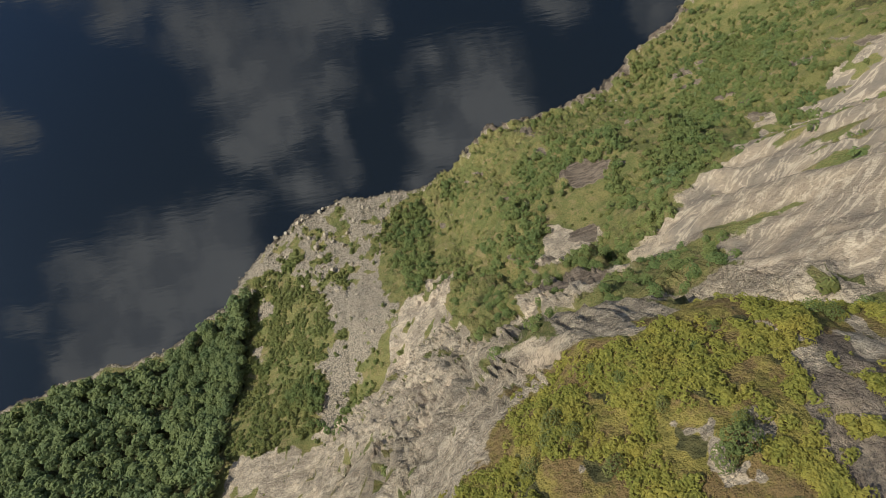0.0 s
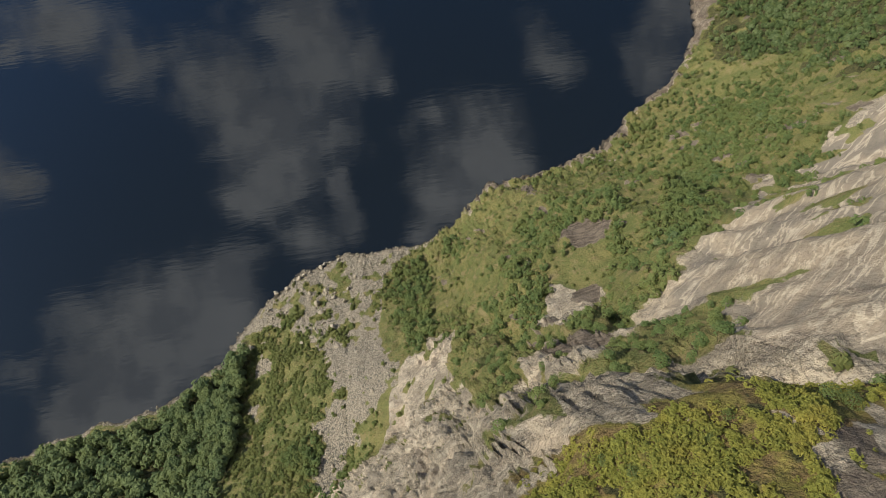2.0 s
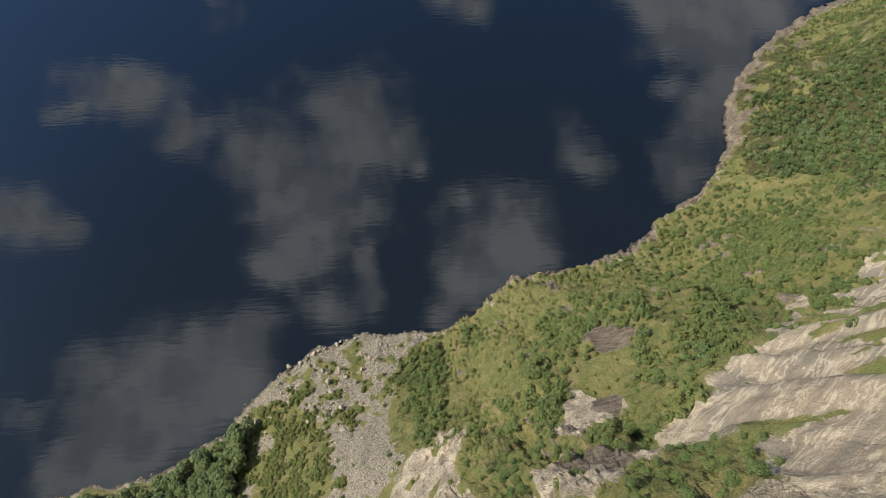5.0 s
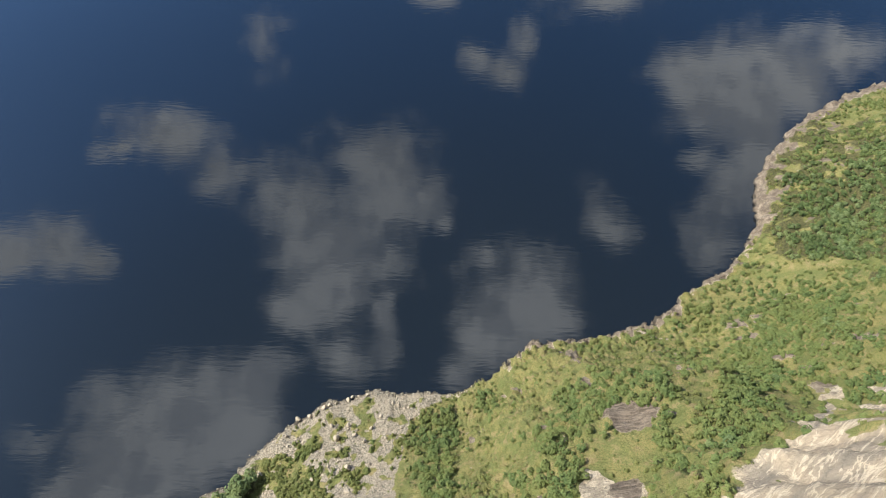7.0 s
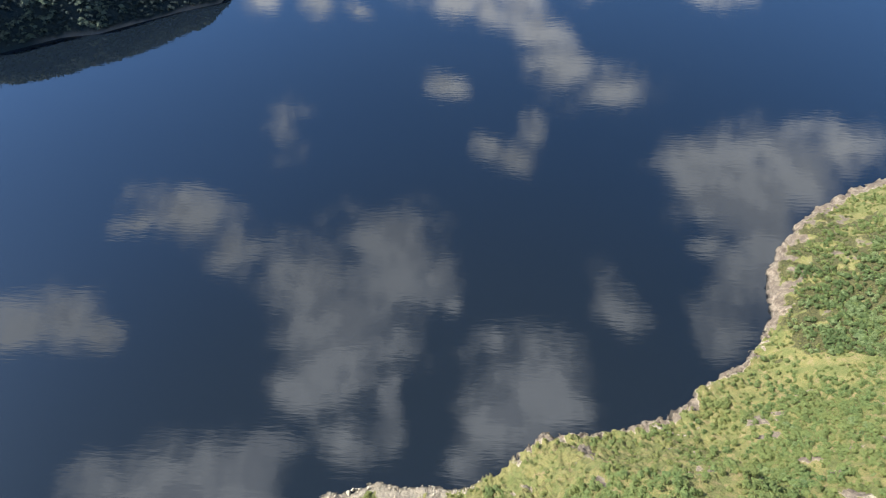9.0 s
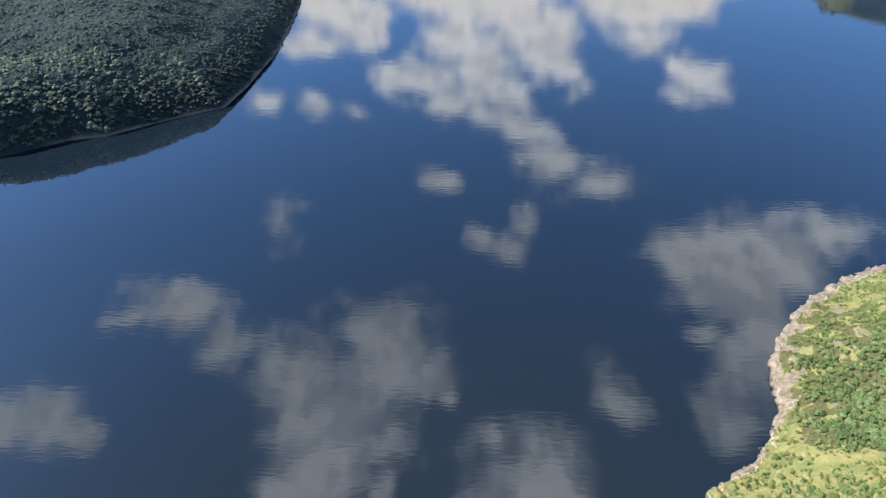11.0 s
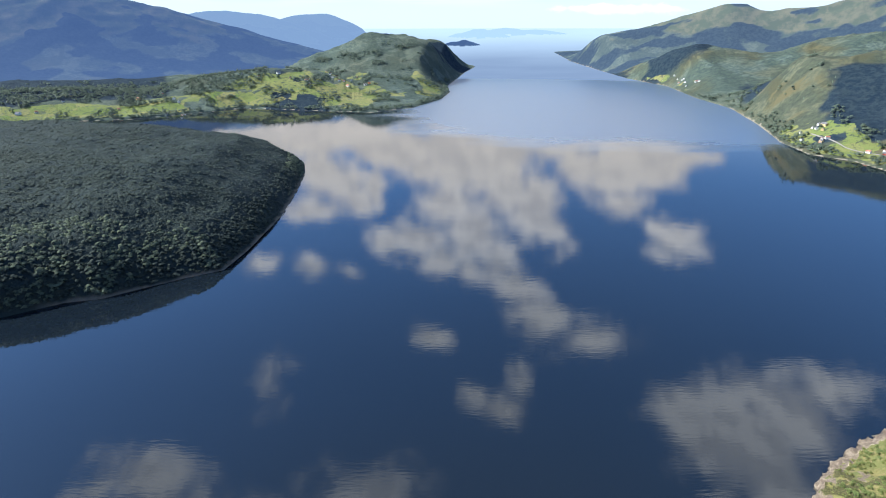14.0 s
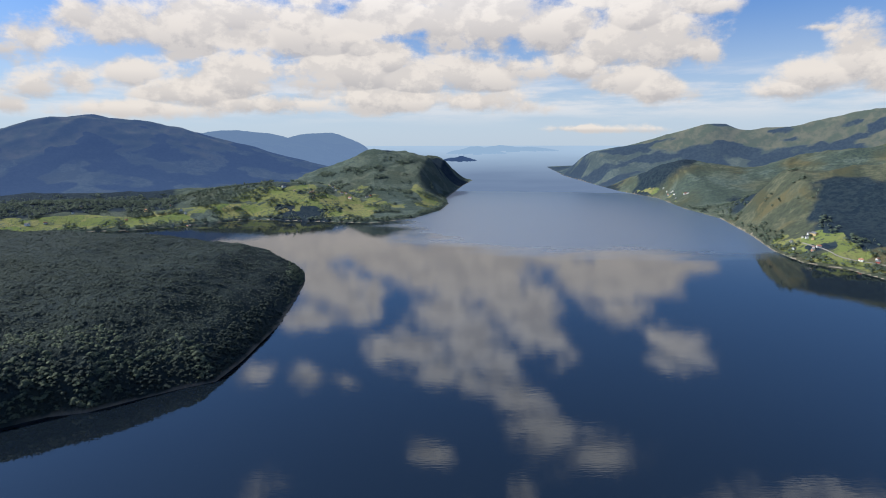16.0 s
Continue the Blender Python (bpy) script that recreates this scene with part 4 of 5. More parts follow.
# ---- the far shores: ridges by their bearing (degrees) and height (metres), at a distance, with a breadth ----
WEST_RIDGES = [(3100, 420, [(-41, 80), (-34.4, 75), (-30.2, 55), (-28, 50), (-23.6, 85), (-20, 110), (-16.3, 120), (-12.9, 120), (-9, 60)]),
               (3900, 620, [(-15.2, 101), (-12.9, 148), (-10.6, 204), (-8.3, 261), (-7.2, 296), (-4.9, 279), (-1.4, 247), (-0.2, 200), (0.9, 160), (3.2, 81)]),
               (4700, 520, [(-4, 120), (-2.5, 215), (-1.4, 240), (-0.2, 200), (0.9, 160), (2.2, 110), (3.0, 70), (3.6, 0)])]
WEST_MOUNTAINS = [(5200, 900, [(-46, 380), (-40.5, 403), (-38.3, 445), (-35.7, 522), (-32.5, 558), (-27.8, 508), (-24.6, 451), (-21.2, 361), (-17.2, 262), (-12.9, 157), (-8.4, 49)]),
                  (7000, 900, [(-26.1, 365), (-24.6, 428), (-22.2, 461), (-19.6, 481), (-16, 416), (-13.9, 329), (-10.6, 190), (-8, 60)]),
                  (8500, 900, [(-18.2, 269), (-16, 398), (-12.7, 487), (-10.5, 463), (-7.7, 262), (-5.5, 100), (-4, 0)])]
EAST_RIDGES = [(2600, 430, [(19, 10), (24.7, 60), (27.5, 130), (28.7, 185), (30, 214), (32.2, 226), (35.5, 236), (38.7, 246), (46, 256)]),
               (4000, 620, [(12.4, 20), (13.4, 55), (14.8, 85), (18, 120), (21, 165), (23, 223), (25.9, 200), (29.2, 176), (32.1, 235), (35.2, 285), (38.5, 310), (46, 330)])]
EAST_MOUNTAINS = [(5600, 900, [(10.9, 30), (11.4, 110), (13, 185), (15.1, 257), (17.8, 290), (22.8, 424), (25.8, 515), (28.4, 434), (31.8, 467), (35, 530), (37.2, 581), (40.6, 598), (48, 600)])]


def ridge_height(az, d, ridges):
    best = 0.0
    for far, breadth, line in ridges:
        at, up = [p[0] for p in line], [p[1] for p in line]
        crest = sum(np.interp(np.degrees(az) + o, at, up, left=up[0] * 0.6, right=up[-1] * 0.6) for o in (-0.9, -0.45, 0.0, 0.45, 0.9)) / 5
        best = np.maximum(best, crest * np.exp(-np.abs((d - far) / breadth) ** 1.7))
    return best


def far_heights(x, y, az, d, line, ridges, rugged=1.0):
    s = inland(line, x, y)
    n = fbm(x, y, 700, 6, 81)
    gully = fbm(x, y, 420, 5, 91, True)
    base = rise(s, [-80, 0, 15, 120, 500, 1500], [-30, 0, 5, 14, 28, 40])
    hills = ridge_height(az, d, ridges)
    z = np.maximum(base, hills * step(-20, 190, s) * (1 + 0.08 * rugged * (gully - 0.4))) + step(20, 400, s) * 12 * rugged * n
    return np.where(s > 0, np.maximum(z, 1.5 * step(0, 10, s)), base), s


def far_sheet(name, line, ridges, a0, a1, d0, d1, mat, label, kind):
    az, dist = np.meshgrid(np.radians(np.arange(a0, a1 + 0.01, 0.25 if kind == "far" else 0.15)), np.geomspace(d0, d1, 110 if kind == "far" else 190))
    x, y = -5 + dist * np.sin(az), 24 + dist * np.cos(az)
    z, s = far_heights(x, y, az, dist, line, ridges, 0.35 if kind == "far" else 1.0)
    patch = fbm(x, y, 330, 4, 101)
    deg = np.degrees(az)
    if kind == "west":
        plain = step(2880, 2760, dist + 110 * patch) * step(-17, -21, deg + 3 * patch) * step(-0.75, -0.25, patch)
        slopes = step(3500, 3150, dist + 200 * patch) * step(-24, -19, deg) * step(-0.02, 0.24, patch + 0.35 * fbm(x, y, 150, 3, 103)) * step(150, 95, z)
        field = np.maximum(plain, slopes) * step(12, 60, s)
    elif kind == "east":
        field = step(8, 25, s) * np.maximum(step(170, 90, s + 90 * patch) * step(330, 200, np.abs(y - 1640)) * step(-0.35, 0.05, fbm(x, y, 90, 3, 106)), 0.75 * step(130, 80, s + 60 * patch) * step(520, 300, np.abs(y - 3500)) * step(-0.25, 0.25, fbm(x, y, 110, 3, 105)) * step(75, 35, z))
    else:
        field = z * 0
    moor = step(230, 380, z + 90 * patch) * (kind != "west")
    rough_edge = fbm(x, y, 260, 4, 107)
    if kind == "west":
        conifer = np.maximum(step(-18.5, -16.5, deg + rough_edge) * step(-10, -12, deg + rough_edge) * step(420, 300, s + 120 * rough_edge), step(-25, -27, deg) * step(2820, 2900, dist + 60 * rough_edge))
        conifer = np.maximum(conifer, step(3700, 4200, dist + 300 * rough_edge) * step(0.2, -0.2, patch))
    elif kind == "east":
        # cloud shade on hill, glen, cape and slope, painted in the conifer tone
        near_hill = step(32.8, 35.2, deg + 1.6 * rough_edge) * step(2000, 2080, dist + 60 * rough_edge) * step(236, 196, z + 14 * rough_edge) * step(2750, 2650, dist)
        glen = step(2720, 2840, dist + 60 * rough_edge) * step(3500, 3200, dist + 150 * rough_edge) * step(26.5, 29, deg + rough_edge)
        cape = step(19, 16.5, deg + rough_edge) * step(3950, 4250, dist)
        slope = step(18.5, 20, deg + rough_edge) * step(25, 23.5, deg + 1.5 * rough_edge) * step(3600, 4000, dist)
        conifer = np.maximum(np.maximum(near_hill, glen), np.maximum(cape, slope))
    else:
        # cloud shade painted on the lower slopes, leaving the tops lit
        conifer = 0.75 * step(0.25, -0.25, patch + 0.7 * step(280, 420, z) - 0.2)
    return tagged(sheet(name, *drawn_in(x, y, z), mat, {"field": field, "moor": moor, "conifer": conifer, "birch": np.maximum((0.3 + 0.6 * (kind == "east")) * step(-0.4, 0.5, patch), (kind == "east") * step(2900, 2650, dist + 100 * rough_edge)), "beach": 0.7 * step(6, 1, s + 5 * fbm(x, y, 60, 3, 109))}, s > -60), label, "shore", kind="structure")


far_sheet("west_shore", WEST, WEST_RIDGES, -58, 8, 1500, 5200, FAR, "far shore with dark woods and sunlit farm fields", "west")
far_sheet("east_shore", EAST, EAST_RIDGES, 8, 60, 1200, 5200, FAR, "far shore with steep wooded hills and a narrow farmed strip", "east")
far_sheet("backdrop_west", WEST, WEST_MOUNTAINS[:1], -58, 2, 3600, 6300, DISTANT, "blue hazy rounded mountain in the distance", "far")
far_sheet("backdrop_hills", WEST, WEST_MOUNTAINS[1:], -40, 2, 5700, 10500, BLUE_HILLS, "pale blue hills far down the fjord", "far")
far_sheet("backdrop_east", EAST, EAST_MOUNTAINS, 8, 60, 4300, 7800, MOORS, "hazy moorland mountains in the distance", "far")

# low islands out at the mouth of the fjord
for cx, cy, rx, ry, h in ((300, 10600, 330, 500, 80), (1000, 17000, 900, 700, 210), (2600, 22000, 1900, 1200, 230)):
    ux, uy = np.meshgrid(np.linspace(-1.2, 1.2, 80), np.linspace(-1.2, 1.2, 24))
    ox, oy = cx + rx * ux, cy + ry * uy
    hump = 0.75 + 0.35 * fbm(ux, uy, 0.7, 3, int(cy) % 97)
    oz = h * np.clip(1 - np.hypot(ux, uy) ** 2, -0.3, 1) * hump
    fx, fy, fz = drawn_in(ox, oy, oz)
    fx, fy, fz = -5 + 0.985 * (fx + 5), 24 + 0.985 * (fy - 24), H_EYE + 0.985 * (fz - H_EYE)
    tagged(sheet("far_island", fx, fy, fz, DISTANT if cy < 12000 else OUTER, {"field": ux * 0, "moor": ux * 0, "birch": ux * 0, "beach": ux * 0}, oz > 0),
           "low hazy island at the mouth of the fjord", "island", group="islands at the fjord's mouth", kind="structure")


# ---- plants ----
def leaf_cloud(rng, count, rx, ry, rz, cz, size, lobes=5, lift=0.0):
    """Small leaf clumps spread over an uneven crown; arrays of corners and triangles."""
    lobe = rng.normal(size=(lobes, 3))
    lobe /= np.linalg.norm(lobe, axis=1)[:, None]
    lobe[:, 2] = np.abs(lobe[:, 2]) * 0.8
    d = rng.normal(size=(count, 3))
    d /= np.linalg.norm(d, axis=1)[:, None]
    d[:, 2] = np.where(d[:, 2] < -0.35, -d[:, 2], d[:, 2])
    push = 0.62 + 0.42 * np.clip((d @ lobe.T).max(1), 0, 1) ** 3 + rng.uniform(-0.16, 0.10, count)
    c = d * push[:, None] * (rx, ry, rz) + (0, 0, cz)
    n = d * (1 - lift) + np.array((0, 0, lift)) + rng.normal(size=(count, 3)) * 0.28 * (1 - lift)
    n /= np.linalg.norm(n, axis=1)[:, None]
    a = np.cross(n, rng.normal(size=(count, 3)))
    a /= np.linalg.norm(a, axis=1)[:, None]
    b = np.cross(n, a)
    k = size * rng.uniform(0.65, 1.35, count)[:, None]
    tip = c + n * k * 0.45
    p = [c + a * k - b * k * 0.5, c + b * k, c - a * k - b * k * 0.5, tip]
    v = np.stack(p, 1).reshape(-1, 3)
    i = np.arange(count)[:, None] * 4
    f = np.concatenate([i + (0, 1, 3), i + (1, 2, 3), i + (2, 0, 3)])
    return v, f


def spire(rng, height, radius, count, size):
    """A conifer's crown as drooping tufts round a stem."""
    t = rng.uniform(0, 1, count) ** 0.8
    a = rng.uniform(0, 2 * math.pi, count)
    rr = radius * (1 - t) ** 0.8 * rng.uniform(0.7, 1.1, count) + 0.1
    c = np.stack([rr * np.cos(a), rr * np.sin(a), height * (0.1 + 0.88 * t)], -1)
    out = np.stack([np.cos(a), np.sin(a), -0.5 + 0 * a], -1)
    side = np.stack([-np.sin(a), np.cos(a), 0 * a], -1)
    k = (size * (1.15 - 0.7 * t))[:, None]
    v = np.stack([c + side * k * 0.6, c + out * k, c - side * k * 0.6, c + (0, 0, 1) * k * 0.7], 1).reshape(-1, 3)
    i = np.arange(count)[:, None] * 4
    return v, np.concatenate([i + (0, 1, 3), i + (1, 2, 3), i + (2, 0, 3)])


def stem_mesh(name, height, radius, bend, limbs, rng):
    bm = bmesh.new()
    def tube(p0, p1, r0, r1, sides=6):
        axis = (p1 - p0).normalized()
        a = axis.orthogonal().normalized()
        b = axis.cross(a)
        rings = [[bm.verts.new(p + (a * math.cos(q) + b * math.sin(q)) * r) for q in [2 * math.pi * n / sides for n in range(sides)]] for p, r in ((p0, r0), (p1, r1))]
        for n in range(sides):
            bm.faces.new((rings[0][n], rings[0][(n + 1) % sides], rings[1][(n + 1) % sides], rings[1][n]))
    low, mid, top = Vector((0, 0, -0.5)), Vector((bend * 0.4, 0, height * 0.5)), Vector((bend, 0, height))
    tube(low, mid, radius, radius * 0.7)
    tube(mid, top, radius * 0.7, radius * 0.2)
    for n in range(limbs):
        q = rng.uniform(0, 6.28)
        start = mid.lerp(top, rng.uniform(0.0, 0.6))
        tube(start, start + Vector((math.cos(q), math.sin(q), 0.9)) * height * 0.28, radius * 0.4, radius * 0.12, 4)
    me = bpy.data.meshes.new(name)
    bm.to_mesh(me)
    bm.free()
    me.materials.append(BARK)
    return me


def many(name, kinds, places, mat, label, category, smooth=False):
    """One joined mesh of plants too many to count: kinds are (corners, triangles), places (x, y, z, size, turn)."""
    rng = np.random.default_rng(len(places))
    vs, fs, base = [], [], 0
    pick = rng.integers(0, len(kinds), len(places))
    for k, (v, f) in enumerate(kinds):
        pl = places[pick == k]
        if not len(pl):
            continue
        c, s = np.cos(pl[:, 4])[:, None], np.sin(pl[:, 4])[:, None]
        q = pl[:, 3][:, None]
        x = (v[None, :, 0] * c - v[None, :, 1] * s) * q + pl[:, 0][:, None]
        y = (v[None, :, 0] * s + v[None, :, 1] * c) * q + pl[:, 1][:, None]
        z = v[None, :, 2] * q + pl[:, 2][:, None]
        vs.append(np.stack([x, y, z], -1).reshape(-1, 3))
        fs.append((f[None] + (base + np.arange(len(pl)) * len(v))[:, None, None]).reshape(-1, 3))
        base += len(pl) * len(v)
    return tagged(new(name, mesh_from(name, np.concatenate(vs), np.concatenate(fs), mat, smooth=smooth)), label, category, kind="stuff")


rng = np.random.default_rng(5)


def scatter(count, x0, x1, y0, y1, chance):
    """Random plan points, kept by a chance from 0 to 1."""
    x, y = rng.uniform(x0, x1, count), rng.uniform(y0, y1, count)
    ok = rng.uniform(0, 1, count) < chance(x, y)
    return x[ok], y[ok]


def planted(x, y, lo, hi, sink=0.2):
    return np.stack([sample(PX, x, y), sample(PY, x, y), sample(GZ, x, y) - sink, rng.uniform(lo, hi, len(x)), rng.uniform(0, 6.28, len(x))], -1)


birch_crowns = [leaf_cloud(rng, 36, 2.6, 2.6, 3.2, 5.0, 1.0, 6) for _ in range(6)]
low_crowns = [leaf_cloud(rng, 28, 2.7, 2.7, 2.3, 2.6, 0.95, 6, 0.25) for _ in range(6)]
fine_crowns = [leaf_cloud(rng, 120, 2.6, 2.6, 2.6, 3.0, 0.46, 7, 0.15) for _ in range(4)]
full_crowns = [leaf_cloud(rng, 110, 2.6, 2.6, 3.4, 5.6, 0.60, 7) for _ in range(4)]
bush_crowns = [leaf_cloud(rng, 14, 1.0, 1.0, 0.8, 0.55, 0.52, 4) for _ in range(5)]
far_crowns = [leaf_cloud(rng, 9, 3.9, 3.9, 2.9, 5.6, 2.7, 4, 0.5) for _ in range(4)] + [spire(rng, 14, 2.4, 10, 2.6)]
isle_crowns = [leaf_cloud(rng, 6, 3.3, 3.3, 2.4, 5.4, 2.7, 4, 0.6) for _ in range(5)] + [spire(rng, 12, 2.2, 7, 2.6)]

# trees of the shore wood and of the hollow in the bay
def wood_chance(x, y):
    return sample(WOOD, x, y) > 0.5


tx, ty = scatter(3300, -330, -100, -70, 75, wood_chance)
shore_wood = planted(tx, ty, 0.62, 1.55)
near = np.argsort(np.hypot(shore_wood[:, 0] + 130, shore_wood[:, 1] - 30))
stems = [stem_mesh("trunk", 5.5, 0.16, 0.4 * k, 4, random.Random(k)) for k in range(4)]
crowns = [mesh_from("crown", v, f, ALDER, smooth=False) for v, f in full_crowns]
keepers = []
for n in near:
    px, py, pz, size, turn = shore_wood[n]
    if len(keepers) >= 260:
        break
    keepers.append(n)
    k = len(keepers) % 4
    tree = tagged(new("deciduous_tree"), "dark green alder with a rounded leafy crown in the shore wood", "tree", group="trees of the shore wood")
    tree.matrix_world = Matrix.LocRotScale((px, py, pz), Euler((0, 0, turn)), (size, size, size))
    for part_name, data in (("trunk", stems[k]), ("crown", crowns[k])):
        ob = new(part_name, data)
        ob.parent = tree
rest = np.delete(shore_wood, keepers, 0)
many("shore_wood", birch_crowns, rest, ALDER, "dense dark green alder wood along the shore", "woodland")
# shrubs and birches over the green slopes
def slope_chance(x, y):
    clumps = 0.30 + 0.70 * step(-0.35, 0.40, fbm(x, y, 26, 4, 131) + 0.3 * fbm(x, y, 8, 2, 137))
    bare = np.maximum(sample(ROCK, x, y), sample(SCREE, x, y) * 0.75)
    return clumps * np.clip(1 - 1.15 * bare, 0, 1) * (sample(GS, x, y) > 3) * (sample(GE, x, y) < -2) * (sample(HEATH, x, y) < 0.3) * ((sample(WOOD, x, y) < 0.5) | (x > 150))


def thicket_chance(x, y):
    shelf = 0.85 * (sample(GZ, x, y) > 140) * (sample(ROCK, x, y) < 0.5)
    dense = np.maximum(shelf, step(-0.30, 0.30, fbm(x, y, 38, 4, 141) + 0.35 * step(100, 180, x) * step(330, 180, y)))
    grove = step(-0.15, 0.25, copse(x, y) + 0.35 * fbm(x, y, 9, 3, 143)) * (sample(ROCK, x, y) < 0.75) * (sample(SCREE, x, y) < 0.6)
    meadow = 1 - 0.85 * step(-0.1, 0.3, np.maximum(spot(x, y, 62, 118, 48, 34, 20), spot(x, y, 150, 140, 52, 26, 38)) + 0.2 * fbm(x, y, 14, 3, 145))
    loose = np.maximum(slope_chance(x, y), shelf * (sample(GE, x, y) < -3)) * dense * meadow * step(-60, 10, x)
    return np.maximum((0.28 + 0.22 * step(90, 150, x)) * loose, 0.85 * grove) * (sample(GS, x, y) > 7) * (sample(GE, x, y) < -2.5) * (sample(HEATH, x, y) < 0.5)


tx, ty = scatter(27000, -110, 420, -20, 430, slope_chance)
lx, ly = scatter(6000, -114, -42, -18, 92, lambda x, y: (sample(SCREE, x, y) < 0.4) * (sample(ROCK, x, y) < 0.4) * (sample(WOOD, x, y) < 0.4) * step(-0.4, 0.3, fbm(x, y, 12, 3, 133)))
tx, ty = np.concatenate([tx, lx]), np.concatenate([ty, ly])
many("hillside_shrubs", bush_crowns, planted(tx, ty, 0.5, 1.5), SHRUB, "low green shrubs scattered over the steep grass slope", "shrubs")
tx, ty = scatter(62000, -90, 420, -20, 430, thicket_chance)
close = (tx > 5) & (tx < 85) & (ty < 30)
many("hillside_birches", low_crowns, planted(tx[~close], ty[~close], 0.34, 0.85), BIRCH, "small mountain birches in thickets on the slope", "trees")
many("ledge_birches", fine_crowns, planted(tx[close], ty[close], 0.40, 0.85), BIRCH, "mountain birches crowding the ledges of the crag", "trees")


def hollow_chance(x, y):
    hollow = step(-0.1, 0.15, hollow_at(x, y))
    tract = 0.35 * step(0.0, 0.35, fbm(x, y, 30, 3, 147)) * step(30, 60, x)
    return np.maximum(hollow, tract * thicket_chance(x, y)) * (sample(GS, x, y) > 8) * (sample(ROCK, x, y) < 0.6) * (sample(HEATH, x, y) < 0.3)


tx, ty = scatter(6500, 60, 430, 30, 430, hollow_chance)
# extra trees with darkened leaves, painting the shade in the hollow
hx, hy = scatter(2600, 250, 392, 112, 305, lambda x, y: step(-0.2, 0.35, hollow_at(x, y)) * (sample(GS, x, y) > 8))
many("hollow_wood", low_crowns, planted(hx, hy, 0.5, 1.0), HOLLOW_SHADE, "trees in the hollow by the cape, leaves darkened for shade", "woodland")
many("hillside_alders", low_crowns, planted(tx, ty, 0.5, 1.0), ALDER, "darker grey-green alders in the hollows of the slope", "trees")
# dwarf shrubs on the heath of the brink
tx, ty = scatter(34000, -14, 82, -16, 12, lambda x, y: (sample(HEATH, x, y) > 0.6) * np.clip(1 - 1.2 * sample(ROCK, x, y), 0, 1) * step(-0.20, 0.22, fbm(x, y, 5.5, 3, 151) + 0.35 * step(0.25, -0.35, np.hypot((x - 17) / 8, (y + 8) / 3.5) - 1) * -1 + 0.2))
many("heath_shrubs", [leaf_cloud(rng, 26, 1.0, 1.0, 0.62, 0.40, 0.30, 6, 0.3) for _ in range(5)], planted(tx, ty, 0.16, 0.62, 0.05), HEATHER, "knee-high yellow-green dwarf shrubs on the brink", "shrubs")

# island woods
def island_scatter(count, x0, x1, y0, y1):
    x, y = rng.uniform(x0, x1, count), rng.uniform(y0, y1, count)
    z, s = island_height(x, y)
    ok = (s > 3.0) & (rng.uniform(0, 1, count) < np.maximum(step(70, 20, s), 0.8))
    x, y, z = x[ok], y[ok], z[ok]
    return np.stack([x, y, z - 1.6 - 4.2 * step(10, 60, s[ok]), rng.uniform(0.60, 0.95, len(x)), rng.uniform(0, 6.28, len(x))], -1)


many("island_wood", isle_crowns, np.concatenate([island_scatter(13000, -800, -320, 590, 1000), island_scatter(15000, -1250, -320, 1000, 1680)]), SHADED_SPRUCE,
     "dense mixed wood covering the island, darkened for cloud shade", "woodland", True)
light = island_scatter(5200, -680, -340, 600, 830)
light = light[(fbm(light[:, 0], light[:, 1], 60, 3, 171) + step(120, 20, np.abs(light[:, 0] + 560)) * 0.5 > 0.18) & (inland(ISLAND, light[:, 0], light[:, 1]) < 105)]
tip = island_scatter(900, -460, -340, 1330, 1500)
many("island_birches", far_crowns[:4], np.concatenate([light, tip[inland(ISLAND, tip[:, 0], tip[:, 1]) < 40]]), LIT_SHORE_BIRCH, "birches along the island's shore, painted paler as if sunlit", "trees", True)


def mesh_of(name, bm, mat):
    me = bpy.data.meshes.new(name)
    bm.normal_update()
    bm.to_mesh(me)
    bm.free()
    me.materials.append(mat)
    return me


# ---- boulders on the shore and in the scree ----
def stone_mesh(name, seed, size=1.0, sub=2):
    bm = bmesh.new()
    bmesh.ops.create_icosphere(bm, subdivisions=sub, radius=size)
    r = random.Random(seed)
    cuts = [(Vector((r.gauss(0, 1), r.gauss(0, 1), r.gauss(0, 1))).normalized(), r.uniform(0.45, 0.8) * size) for _ in range(9)]
    for v in bm.verts:
        for n, d in cuts:
            over = v.co.dot(n) - d
            if over > 0:
                v.co -= n * over
        v.co *= 1 + 0.06 * noise.noise(v.co * 3 + Vector((seed, 0, 0)))
    me = bpy.data.meshes.new(name)
    bm.to_mesh(me)
    bm.free()
    me.materials.append(BOULDER)
    return me


stones = [stone_mesh("boulder", k) for k in range(6)]
for bx, by, size in ((-93, 109, 2.6), (-86, 111, 2.2), (-77, 117, 2.6), (-74, 118, 2.0), (-62, 122, 2.4), (-60, 124, 1.8), (-50, 125, 1.7), (-66, 96, 3.2), (-63, 88, 2.6), (-55, 98, 1.9),
                     (-52, 62, 2.6), (-55, 76, 2.4), (-48, 93, 2.2), (-59, 104, 2.0), (-45, 102, 1.8), (-70, 104, 1.8), (-30, 118, 1.4), (-10, 122, 1.3), (-40, 110, 1.5), (-75, 70, 1.6)):
    ob = tagged(new("boulder", stones[int(size * 10) % 6]), "pale grey angular boulder on the rocky shore", "boulder", group="boulders of the scree")
    ob.matrix_world = Matrix.LocRotScale((bx, by, float(sample(GZ, np.array([float(bx)]), np.array([float(by)]))[0]) + size * 0.25), Euler((bx, by, size)), (size, size * 0.85, size * 0.75))


